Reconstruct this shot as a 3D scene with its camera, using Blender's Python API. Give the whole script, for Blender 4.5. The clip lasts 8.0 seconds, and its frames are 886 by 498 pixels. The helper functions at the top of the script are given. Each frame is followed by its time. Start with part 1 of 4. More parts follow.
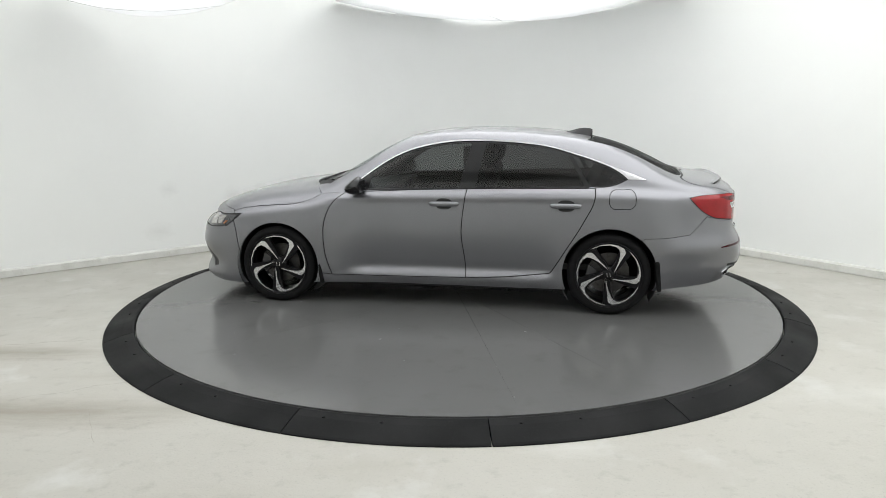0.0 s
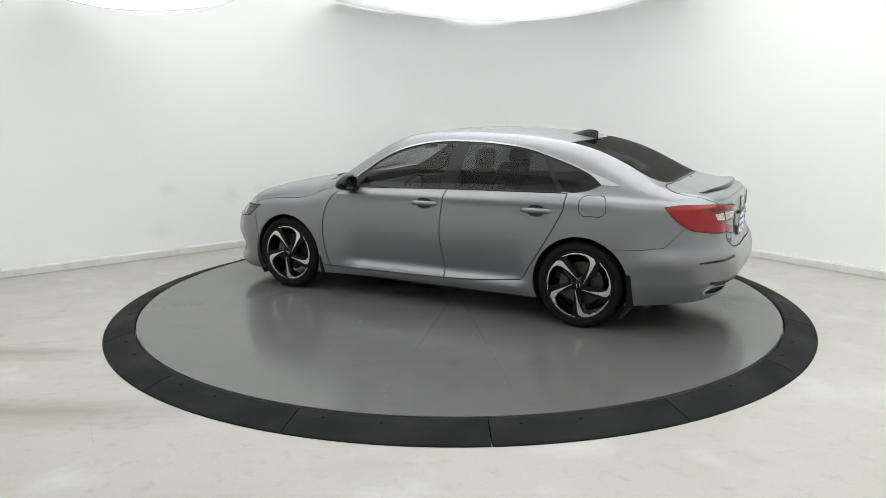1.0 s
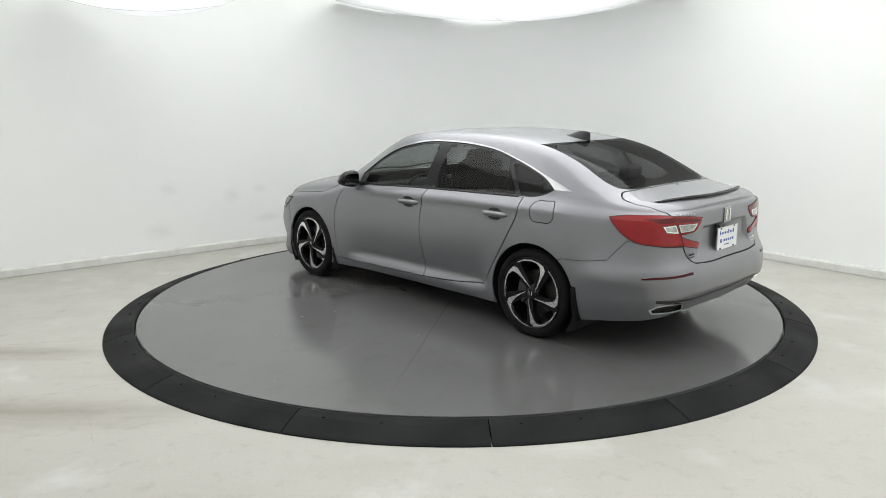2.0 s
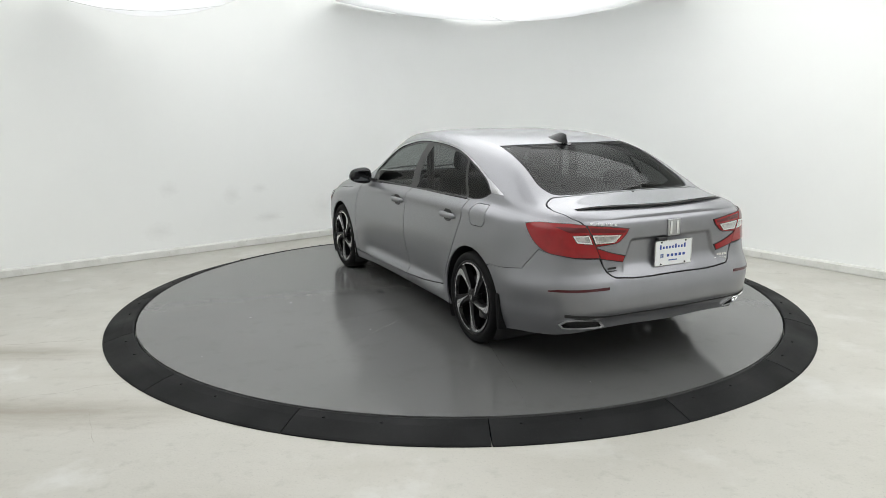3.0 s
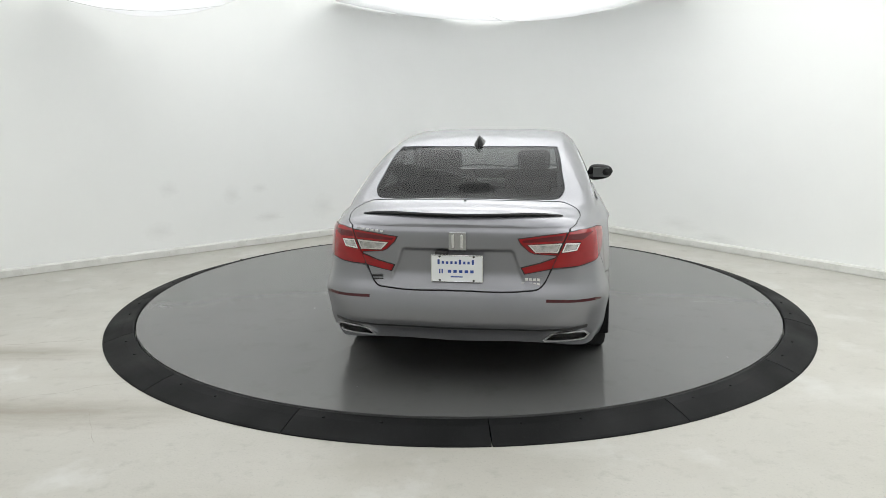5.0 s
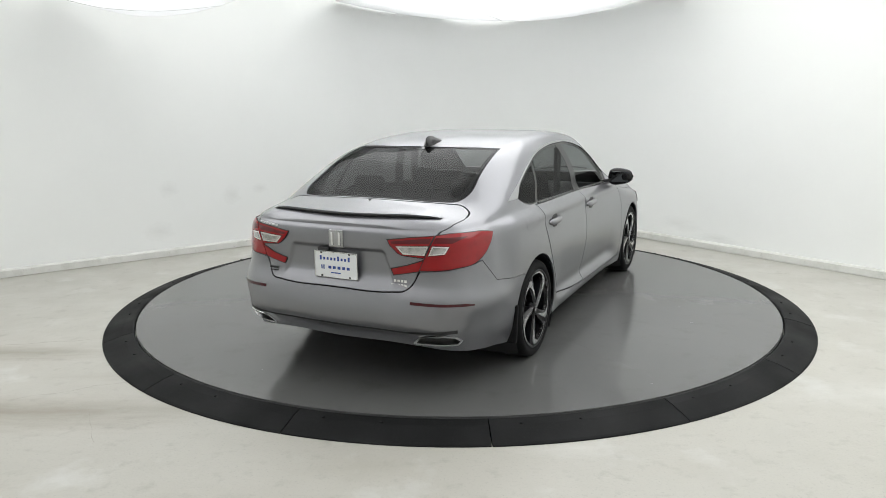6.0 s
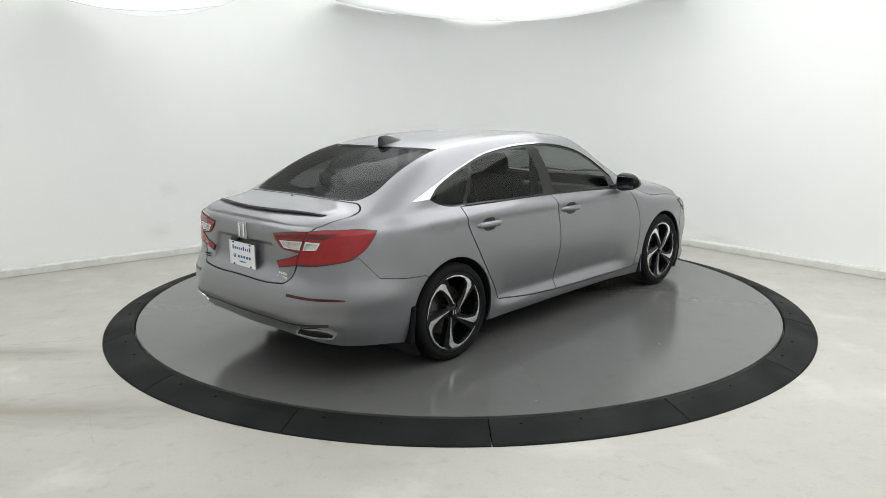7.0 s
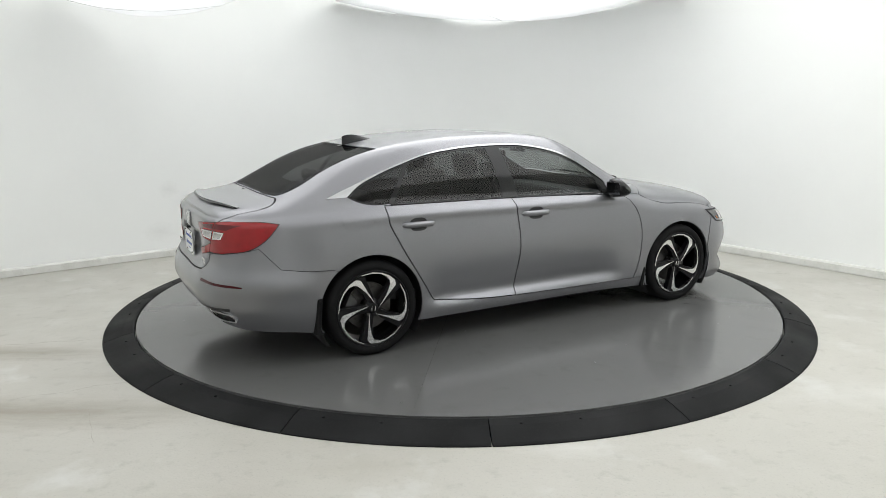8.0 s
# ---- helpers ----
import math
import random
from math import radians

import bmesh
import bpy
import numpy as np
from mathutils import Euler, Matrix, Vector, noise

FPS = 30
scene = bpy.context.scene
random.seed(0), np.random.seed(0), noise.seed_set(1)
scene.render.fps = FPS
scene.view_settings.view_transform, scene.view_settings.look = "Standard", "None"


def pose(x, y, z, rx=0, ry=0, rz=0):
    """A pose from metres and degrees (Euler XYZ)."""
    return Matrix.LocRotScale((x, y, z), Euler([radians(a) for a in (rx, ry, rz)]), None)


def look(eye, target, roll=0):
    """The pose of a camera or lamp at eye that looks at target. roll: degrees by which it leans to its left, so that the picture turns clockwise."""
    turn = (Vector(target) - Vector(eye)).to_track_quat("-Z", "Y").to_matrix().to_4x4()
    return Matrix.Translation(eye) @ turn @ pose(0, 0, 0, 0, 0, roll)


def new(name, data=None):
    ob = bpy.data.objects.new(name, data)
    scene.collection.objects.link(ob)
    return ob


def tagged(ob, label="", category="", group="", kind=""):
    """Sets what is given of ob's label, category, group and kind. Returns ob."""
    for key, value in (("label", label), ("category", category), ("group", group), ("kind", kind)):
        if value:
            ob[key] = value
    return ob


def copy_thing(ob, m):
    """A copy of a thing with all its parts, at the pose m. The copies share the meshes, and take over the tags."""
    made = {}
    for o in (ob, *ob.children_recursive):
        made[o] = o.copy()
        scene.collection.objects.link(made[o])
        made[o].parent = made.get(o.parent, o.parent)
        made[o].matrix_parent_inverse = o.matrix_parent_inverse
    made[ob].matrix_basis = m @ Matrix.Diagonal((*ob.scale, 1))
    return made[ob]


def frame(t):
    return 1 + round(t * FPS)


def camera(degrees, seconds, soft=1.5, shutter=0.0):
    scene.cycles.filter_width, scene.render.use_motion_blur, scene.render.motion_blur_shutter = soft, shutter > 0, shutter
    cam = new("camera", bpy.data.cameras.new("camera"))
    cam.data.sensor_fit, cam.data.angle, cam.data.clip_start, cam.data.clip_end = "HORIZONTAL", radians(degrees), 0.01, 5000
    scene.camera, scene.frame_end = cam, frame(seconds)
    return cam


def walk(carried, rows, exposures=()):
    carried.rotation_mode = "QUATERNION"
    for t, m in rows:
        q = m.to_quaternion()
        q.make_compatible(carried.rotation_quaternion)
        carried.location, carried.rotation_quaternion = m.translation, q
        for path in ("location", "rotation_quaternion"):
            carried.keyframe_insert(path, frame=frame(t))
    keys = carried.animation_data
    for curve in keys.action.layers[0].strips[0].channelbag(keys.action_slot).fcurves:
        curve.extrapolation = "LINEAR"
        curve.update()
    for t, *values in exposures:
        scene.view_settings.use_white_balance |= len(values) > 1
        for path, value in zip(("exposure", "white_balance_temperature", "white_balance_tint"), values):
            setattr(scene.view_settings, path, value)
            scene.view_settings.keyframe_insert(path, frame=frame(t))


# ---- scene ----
cam = camera(62.54, 8.0, soft=0.8)


def bearing(eye, yaw, tilt, roll):
    """A camera pose: yaw to the right of +y, tilt upwards, roll of the camera to its right, in degrees."""
    y, t = radians(yaw), radians(tilt)
    way = Vector((math.sin(y) * math.cos(t), math.cos(y) * math.cos(t), math.sin(t)))
    return look(eye, Vector(eye) + way, roll)


EYE = bearing((0.0, -6.540, 1.786), -1.073, -11.464, -0.536)
walk(cam, [(0.0, EYE), (8.0, EYE)])

# ---- light ----
world = bpy.data.worlds.new("studio_dark")
world.use_nodes = True
world.node_tree.nodes["Background"].inputs[0].default_value = (0.8, 0.85, 0.9, 1)
world.node_tree.nodes["Background"].inputs[1].default_value = 0.05
scene.world = world
scene.view_settings.exposure = -0.04
TABLE_Z = 0.063
TURN_START, TURN_RATE = 170.29, -17.649   # heading of the car at 0 s, degrees a second
CEILING = 3.7


# ---- materials ----
def material(name, base=(0.5, 0.5, 0.5), rough=0.5, metal=0.0, spots=(), bump=(), coat=0.0, emit=None, rough_var=0.0, blobs=(), spec=0.5):
    """Principled surface. spots: (scale, low, high, colour) noise stains laid over the base; bump: (scale, height) relief."""
    m = bpy.data.materials.new(name)
    m.use_nodes = True
    nt = m.node_tree
    b = nt.nodes["Principled BSDF"]
    b.inputs["Base Color"].default_value = (*base, 1)
    b.inputs["Roughness"].default_value = rough
    b.inputs["Metallic"].default_value = metal
    b.inputs["Coat Weight"].default_value = coat
    b.inputs["Coat Roughness"].default_value = 0.04
    b.inputs["Specular IOR Level"].default_value = spec
    geo = nt.nodes.new("ShaderNodeTexCoord")
    last = None
    for scale, low, high, colour in spots:
        n = nt.nodes.new("ShaderNodeTexNoise")
        n.inputs["Scale"].default_value = scale
        n.inputs["Detail"].default_value = 6
        n.inputs["Roughness"].default_value = 0.6
        nt.links.new(geo.outputs["Object"], n.inputs["Vector"])
        r = nt.nodes.new("ShaderNodeMapRange")
        r.inputs["From Min"].default_value, r.inputs["From Max"].default_value = low, high
        nt.links.new(n.outputs["Fac"], r.inputs["Value"])
        mix = nt.nodes.new("ShaderNodeMix")
        mix.data_type = "RGBA"
        nt.links.new(r.outputs["Result"], mix.inputs["Factor"])
        if last is None:
            mix.inputs[6].default_value = (*base, 1)
        else:
            nt.links.new(last, mix.inputs[6])
        mix.inputs[7].default_value = (*colour, 1)
        last = mix.outputs[2]
    for place_, size, amount, colour in blobs:
        sub = nt.nodes.new("ShaderNodeMapping")
        sub.vector_type = "TEXTURE"
        sub.inputs["Location"].default_value = place_
        sub.inputs["Scale"].default_value = size
        nt.links.new(geo.outputs["Object"], sub.inputs["Vector"])
        ln = nt.nodes.new("ShaderNodeVectorMath")
        ln.operation = "LENGTH"
        nt.links.new(sub.outputs["Vector"], ln.inputs[0])
        n = nt.nodes.new("ShaderNodeTexNoise")
        n.inputs["Scale"].default_value = 1.6
        n.inputs["Detail"].default_value = 7
        n.inputs["Roughness"].default_value = 0.65
        nt.links.new(sub.outputs["Vector"], n.inputs["Vector"])
        ad = nt.nodes.new("ShaderNodeMath")
        ad.operation = "MULTIPLY_ADD"
        ad.inputs[1].default_value = 1.6
        nt.links.new(n.outputs["Fac"], ad.inputs[0])
        nt.links.new(ln.outputs["Value"], ad.inputs[2])
        r = nt.nodes.new("ShaderNodeMapRange")
        r.inputs["From Min"].default_value, r.inputs["From Max"].default_value = 1.75, 0.75
        r.inputs["To Max"].default_value = amount
        nt.links.new(ad.outputs[0], r.inputs["Value"])
        mix = nt.nodes.new("ShaderNodeMix")
        mix.data_type = "RGBA"
        nt.links.new(r.outputs["Result"], mix.inputs["Factor"])
        if last is None:
            mix.inputs[6].default_value = (*base, 1)
        else:
            nt.links.new(last, mix.inputs[6])
        mix.inputs[7].default_value = (*colour, 1)
        last = mix.outputs[2]
    if last is not None:
        nt.links.new(last, b.inputs["Base Color"])
    if rough_var:
        n = nt.nodes.new("ShaderNodeTexNoise")
        n.inputs["Scale"].default_value = 2.5
        n.inputs["Detail"].default_value = 5
        nt.links.new(geo.outputs["Object"], n.inputs["Vector"])
        r = nt.nodes.new("ShaderNodeMapRange")
        r.inputs["From Min"].default_value, r.inputs["From Max"].default_value = 0.3, 0.7
        r.inputs["To Min"].default_value, r.inputs["To Max"].default_value = rough - rough_var, rough + rough_var
        nt.links.new(n.outputs["Fac"], r.inputs["Value"])
        nt.links.new(r.outputs["Result"], b.inputs["Roughness"])
    prev = None
    for scale, height in bump:
        n = nt.nodes.new("ShaderNodeTexNoise")
        n.inputs["Scale"].default_value = scale
        n.inputs["Detail"].default_value = 3
        nt.links.new(geo.outputs["Object"], n.inputs["Vector"])
        bp = nt.nodes.new("ShaderNodeBump")
        bp.inputs["Strength"].default_value = 1.0
        bp.inputs["Distance"].default_value = height
        nt.links.new(n.outputs["Fac"], bp.inputs["Height"])
        if prev is not None:
            nt.links.new(prev, bp.inputs["Normal"])
        prev = bp.outputs["Normal"]
    if prev is not None:
        nt.links.new(prev, b.inputs["Normal"])
    if emit:
        b.inputs["Emission Color"].default_value = (*emit[0], 1)
        b.inputs["Emission Strength"].default_value = emit[1]
    return m


def glass(name, tint, rough=0.0, reflect=0.032, grazing=0.5):
    """Tinted automotive pane: part of the light goes straight through, dimmed; the rest is a clear gloss."""
    m = bpy.data.materials.new(name)
    m.use_nodes = True
    nt = m.node_tree
    nt.nodes.remove(nt.nodes["Principled BSDF"])
    out = nt.nodes["Material Output"]
    tr = nt.nodes.new("ShaderNodeBsdfTransparent")
    tr.inputs[0].default_value = (*tint, 1)
    gl = nt.nodes.new("ShaderNodeBsdfGlossy")
    gl.inputs["Roughness"].default_value = rough
    gl.inputs["Color"].default_value = (1, 1, 1, 1)
    lw = nt.nodes.new("ShaderNodeLayerWeight")
    lw.inputs["Blend"].default_value = 0.5
    pw = nt.nodes.new("ShaderNodeMath")
    pw.operation = "POWER"
    pw.inputs[1].default_value = 4.0
    nt.links.new(lw.outputs["Facing"], pw.inputs[0])
    fr = nt.nodes.new("ShaderNodeMath")
    fr.operation = "MULTIPLY_ADD"
    fr.inputs[1].default_value = grazing
    fr.inputs[2].default_value = reflect
    nt.links.new(pw.outputs[0], fr.inputs[0])
    mix = nt.nodes.new("ShaderNodeMixShader")
    nt.links.new(fr.outputs[0], mix.inputs[0])
    nt.links.new(tr.outputs[0], mix.inputs[1])
    nt.links.new(gl.outputs[0], mix.inputs[2])
    nt.links.new(mix.outputs[0], out.inputs["Surface"])
    return m


SMUDGE = (0.52, 0.52, 0.50)
WALL = material("painted_wall", (0.83, 0.84, 0.825), 0.6, spots=[(0.7, 0.45, 0.8, (0.80, 0.81, 0.795))], bump=[(60, 0.0004), (3, 0.003)],
                blobs=[((-3.38, 1.96, 0.79), (0.13, 0.13, 0.12), 0.22, SMUDGE), ((-2.79, 2.44, 0.66), (0.13, 0.13, 0.14), 0.22, SMUDGE), ((-2.50, 2.67, 0.72), (0.12, 0.12, 0.07), 0.25, SMUDGE),
                       ((-2.42, 2.73, 0.34), (0.22, 0.22, 0.07), 0.30, SMUDGE), ((-3.50, 1.87, 0.30), (0.2, 0.2, 0.13), 0.22, SMUDGE), ((-1.8, 3.22, 0.4), (0.2, 0.2, 0.2), 0.2, SMUDGE),
                       ((2.78, 2.52, 0.25), (0.35, 0.35, 0.10), 0.22, SMUDGE), ((3.13, 2.08, 0.14), (0.3, 0.3, 0.06), 0.3, SMUDGE)])
BROWN, PALE = (0.26, 0.235, 0.19), (0.58, 0.575, 0.545)
CONCRETE = material("pale_concrete", (0.446, 0.433, 0.391), 0.40, spots=[(0.8, 0.4, 0.75, (0.446, 0.437, 0.396)), (2.7, 0.5, 0.75, (0.419, 0.409, 0.368)), (9, 0.56, 0.80, (0.340, 0.331, 0.294)), (70, 0.55, 0.75, (0.359, 0.354, 0.322)), (1.7, 0.58, 0.72, (0.524, 0.520, 0.492))],
                    bump=[(90, 0.0006), (12, 0.0012)], rough_var=0.10,
                    # the BROWN blobs lay darker bands across the left of the floor
                    blobs=[((-3.6, -1.5, 0), (1.5, 0.22, 1), 0.95, BROWN), ((-2.7, -2.55, 0), (1.6, 0.30, 1), 0.9, BROWN), ((-2.2, -1.95, 0), (0.6, 0.1, 1), 0.3, BROWN), ((-0.45, -3.2, 0), (0.42, 0.16, 1), 0.5, (0.38, 0.36, 0.31)),
                           ((-1.2, -3.5, 0), (0.7, 0.2, 1), 0.3, (0.40, 0.38, 0.33)), ((1.15, -3.2, 0), (0.4, 0.15, 1), 0.35, (0.42, 0.40, 0.35)), ((2.6, -2.3, 0), (0.9, 0.25, 1), 0.5, PALE), ((0.6, -3.0, 0), (0.35, 0.12, 1), 0.6, PALE), ((3.2, 0.6, 0), (0.7, 0.1, 1), 0.35, (0.46, 0.44, 0.40))])
BASEBOARD = material("baseboard_paint", (0.66, 0.66, 0.63), 0.5, spots=[(6, 0.5, 0.8, (0.52, 0.52, 0.48)), (25, 0.62, 0.8, (0.40, 0.39, 0.36))], bump=[(30, 0.001)])
RUBBER = material("ramp_rubber", (0.0065, 0.0069, 0.0072), 0.64, spots=[(3, 0.45, 0.75, (0.0105, 0.011, 0.0115)), (60, 0.55, 0.8, (0.015, 0.015, 0.015))], bump=[(160, 0.0006)], rough_var=0.1, spec=0.13)
DECK = material("grey_turntable_paint", (0.122, 0.122, 0.121), 0.15, spots=[(0.6, 0.3, 0.8, (0.108, 0.108, 0.107)), (5, 0.55, 0.8, (0.102, 0.102, 0.100))], bump=[(400, 0.00004)], rough_var=0.02)
SEAM = material("dark_seam", (0.05, 0.05, 0.05), 0.7)
CRACK = material("crack_dirt", (0.30, 0.28, 0.24), 0.8)
SCUFF = material("scuff_mark", (0.11, 0.11, 0.11), 0.5)
FABRIC = material("white_canopy_fabric", (0.8, 0.8, 0.8), 0.8, bump=[(25, 0.001)])
_nt = FABRIC.node_tree
_tr = _nt.nodes.new("ShaderNodeBsdfTranslucent")
_tr.inputs[0].default_value = (0.90, 0.90, 0.91, 1)
_mx = _nt.nodes.new("ShaderNodeMixShader")
_mx.inputs[0].default_value = 0.8
_nt.links.new(_nt.nodes["Principled BSDF"].outputs[0], _mx.inputs[1])
_nt.links.new(_tr.outputs[0], _mx.inputs[2])
_nt.links.new(_mx.outputs[0], _nt.nodes["Material Output"].inputs["Surface"])
# unseen ceiling panels, added to light the room: glow by grid place, far rows strongest
GLOW = {(-1, -1): 2.8, (-1, 0): 2.6, (-1, 1): 2.3, (0, -1): 1.9, (0, 0): 0.9, (0, 1): 1.1, (1, -1): 1.5, (1, 0): 0.9, (1, 1): 0.7}
PANELS = {g: material("unseen_ceiling_diffuser", (0.8, 0.8, 0.8), 0.6, emit=((0.983, 1.0, 1.0), g)) for g in sorted(set(GLOW.values()))}
CANOPY_SEAM = material("canopy_seam_thread", (0.45, 0.45, 0.44), 0.8)


# ---- mesh helpers ----
def mesh_ob(name, verts, faces, mat, parent=None, smooth=False, label=""):
    me = bpy.data.meshes.new(name)
    me.from_pydata([tuple(v) for v in verts], [], faces)
    me.materials.append(mat)
    if smooth:
        me.shade_smooth()
    me.update()
    ob = new(name, me)
    if parent is not None:
        ob.parent = parent
    if label:
        ob["label"] = label
    return ob


def part(name, bm, mat, parent=None, label="", smooth=False):
    me = bpy.data.meshes.new(name)
    bm.to_mesh(me)
    bm.free()
    me.materials.append(mat)
    if smooth:
        me.shade_smooth()
    ob = new(name, me)
    if parent is not None:
        ob.parent = parent
    if label:
        ob["label"] = label
    return ob


def box(bm, centre, size, turn=0.0, bevel=0.0):
    """A bevelled box into bm."""
    made = bmesh.ops.create_cube(bm, size=1.0, matrix=Matrix.Translation(centre) @ Matrix.Rotation(turn, 4, "Z") @ Matrix.Diagonal((*size, 1)))
    if bevel:
        edges = list({e for v in made["verts"] for e in v.link_edges})
        bmesh.ops.bevel(bm, geom=edges, offset=bevel, segments=2, affect="EDGES", profile=0.5)
    return made["verts"]


def strip_grid(rows, closed=False):
    """Faces of a grid of rows of equal length."""
    n = len(rows[0])
    verts = [v for row in rows for v in row]
    faces = []
    for i in range(len(rows) - 1):
        for j in range(n if closed else n - 1):
            k = (j + 1) % n
            faces.append((i * n + j, i * n + k, (i + 1) * n + k, (i + 1) * n + j))
    return verts, faces


# ---- room ----
CORNER = Vector((0.68, 5.18))
ALONG_L = Vector((-0.785, -0.620)).normalized()
ALONG_R = Vector((0.620, -0.785)).normalized()
SIDE = 11.0


def room_outline(inset=0.0, bend=2.2, steps=14):
    """Corner points of the rounded square room, from the far corner round, pushed outwards by -inset."""
    mid = CORNER + (ALONG_L + ALONG_R) * (SIDE / 2)
    half = SIDE / 2 - inset
    pts = []
    for a, b in ((-1, -1), (-1, 1), (1, 1), (1, -1)):
        c = mid + ALONG_L * (a * (half - bend)) + ALONG_R * (b * (half - bend))
        start = {(-1, -1): 180, (-1, 1): 90, (1, 1): 0, (1, -1): 270}[(a, b)]
        for k in range(steps + 1):
            ang = radians(start + (90 * (1 - k / steps)) if (a, b) != (-1, -1) else 270 - 90 * k / steps)
            pts.append(c + ALONG_L * (bend * math.cos(ang)) + ALONG_R * (bend * math.sin(ang)))
    full = []
    for k, p in enumerate(pts):
        q = pts[(k + 1) % len(pts)]
        full.append(p)
        if k % (steps + 1) == steps:
            full += [p + (q - p) * (j / 24) for j in range(1, 24)]
    return full


def build_room():
    inner, outer = room_outline(0.0), room_outline(-0.15, 2.35)
    rows = [[(p.x, p.y, z) for p in ring] for ring, z in ((inner, 0.0), (inner, CEILING), (outer, CEILING), (outer, 0.0))]
    v, f = strip_grid(rows, closed=True)
    wall = mesh_ob("wall_cyclorama", v, f, WALL, smooth=False)
    wall.data.shade_smooth()
    wall.data.set_sharp_from_angle(angle=radians(40))
    tagged(wall, "white painted studio wall with rounded corners", "wall", kind="structure")
    b0, b1, b2 = room_outline(0.001, 2.2), room_outline(0.034, 2.166), room_outline(0.022, 2.178)
    rows = [[(p.x, p.y, z) for p in ring] for ring, z in ((b1, 0.004), (b1, 0.075), (b2, 0.090), (b0, 0.094))]
    v, f = strip_grid(rows, closed=True)
    tagged(mesh_ob("baseboard", v, f, BASEBOARD), "white scuffed baseboard along the studio wall", "baseboard", kind="structure")
    big = room_outline(-0.14, 2.3)
    # floor with a round well for the turntable
    n = len(big)
    angs = []
    for p in big:
        angs.append(math.atan2(p.y, p.x))
    well = [(2.72 * math.cos(a), 2.72 * math.sin(a), 0.0) for a in angs]
    v, f = strip_grid([[(p.x, p.y, 0.0) for p in big], well], closed=True)
    tagged(mesh_ob("floor", v, f, CONCRETE), "pale worn concrete studio floor with stains and brown bands", "floor", kind="structure")
    v = [(p.x, p.y, CEILING + z) for z in (0.0, 0.12) for p in big]
    f = [tuple(range(n)), tuple(reversed(range(n, 2 * n)))] + [(i, (i + 1) % n, n + (i + 1) % n, n + i) for i in range(n)]
    tagged(mesh_ob("ceiling", v, f, WALL), "plain white studio ceiling", "ceiling", kind="structure")


def floor_crack(points, width=0.006):
    """A hairline crack in the floor slab along a few points."""
    v, f = [], []
    for k, (x, y) in enumerate(points):
        w = width * (0.4 + 0.6 * math.sin(1.7 * k + 1) ** 2)
        v += [(x, y - w / 2, 0.0015), (x, y + w / 2, 0.0015)]
        if k:
            f.append((2 * k - 2, 2 * k, 2 * k + 1, 2 * k - 1))
    return tagged(mesh_ob("floor_crack", v, f, CRACK), "hairline crack in the concrete floor", "crack", kind="structure")


def swag(x0, x1, x_low, y_near, y_far, z_edge, z_low, seam=None):
    """A sheet of fabric hung under the ceiling, lowest at x_low, its far edge kept clear of the walls."""
    def point(u, v):
        x = x0 + (x1 - x0) * u
        far = min(y_far, CORNER.y - (CORNER.x - x) * 0.79 - 0.05, CORNER.y - (x - CORNER.x) * 1.266 - 0.05)
        near = min(y_near, far - 0.6)
        e = (x_low - x) / (x_low - x0) if x < x_low else (x - x_low) / (x1 - x_low)
        fold = 0.007 * math.sin(e * 19 + 5.2 * v) * (1 - e) * (1 - v) * (0.3 + 0.7 * math.sin(3 * v + x) ** 2)
        return Vector((x, near + (far - near) * v, z_edge - (z_edge - z_low) * (1 - e ** 2) - fold))
    nx, ny = 48, 22
    v, f = strip_grid([[tuple(point(i / nx, j / ny)) for i in range(nx + 1)] for j in range(ny + 1)])
    ob = mesh_ob("canopy", v, f, FABRIC, smooth=True)
    mod = ob.modifiers.new("thickness", "SOLIDIFY")
    mod.thickness = 0.004
    if seam:
        (ua, va), (ub, vb) = seam
        rows = []
        for k in range(31):
            w = k / 30
            p = point(ua + (ub - ua) * w ** 1.3, va + (vb - va) * w) - Vector((0, 0, 0.005))
            rows.append([tuple(p + Vector((d, 0, -h))) for d, h in ((-0.006, 0), (0, 0.003), (0.006, 0))])
        mesh_ob("seam", *strip_grid(rows), CANOPY_SEAM, ob, label="stitched seam in the fabric")
    return tagged(ob, "white translucent fabric canopy sagging under the ceiling", "canopy", group="ceiling canopies")


def build_lights():
    swag(-1.54, 2.60, 1.15, 1.6, 4.21, 3.07, 2.885, seam=((0.53, 1.0), (0.26, 0.15)))
    swag(-4.05, -2.00, -3.1, 0.0, 1.25, 2.92, 2.672, seam=((0.80, 1.0), (0.10, 0.3)))
    # grid of added glowing panels above the view
    mid = CORNER + (ALONG_L + ALONG_R) * (SIDE / 2)
    turn = Matrix.Rotation(math.atan2(ALONG_R.y, ALONG_R.x), 4, "Z")
    made = {}
    for (i, j), glow in GLOW.items():
        p = mid + ALONG_L * (i * 3.2) + ALONG_R * (j * 3.2)
        m = Matrix.Translation((p.x, p.y, CEILING - 0.06)) @ turn
        if glow in made:
            copy_thing(made[glow], m)
            continue
        bm = bmesh.new()
        box(bm, (0, 0, 0), (3.16, 3.16, 0.06), bevel=0.012)
        made[glow] = part("unseen_ceiling_panel", bm, PANELS[glow])
        made[glow].matrix_basis = m
        tagged(made[glow], "unseen square diffuser panel added under the ceiling to light the room", "ceiling light", group="ceiling lights")


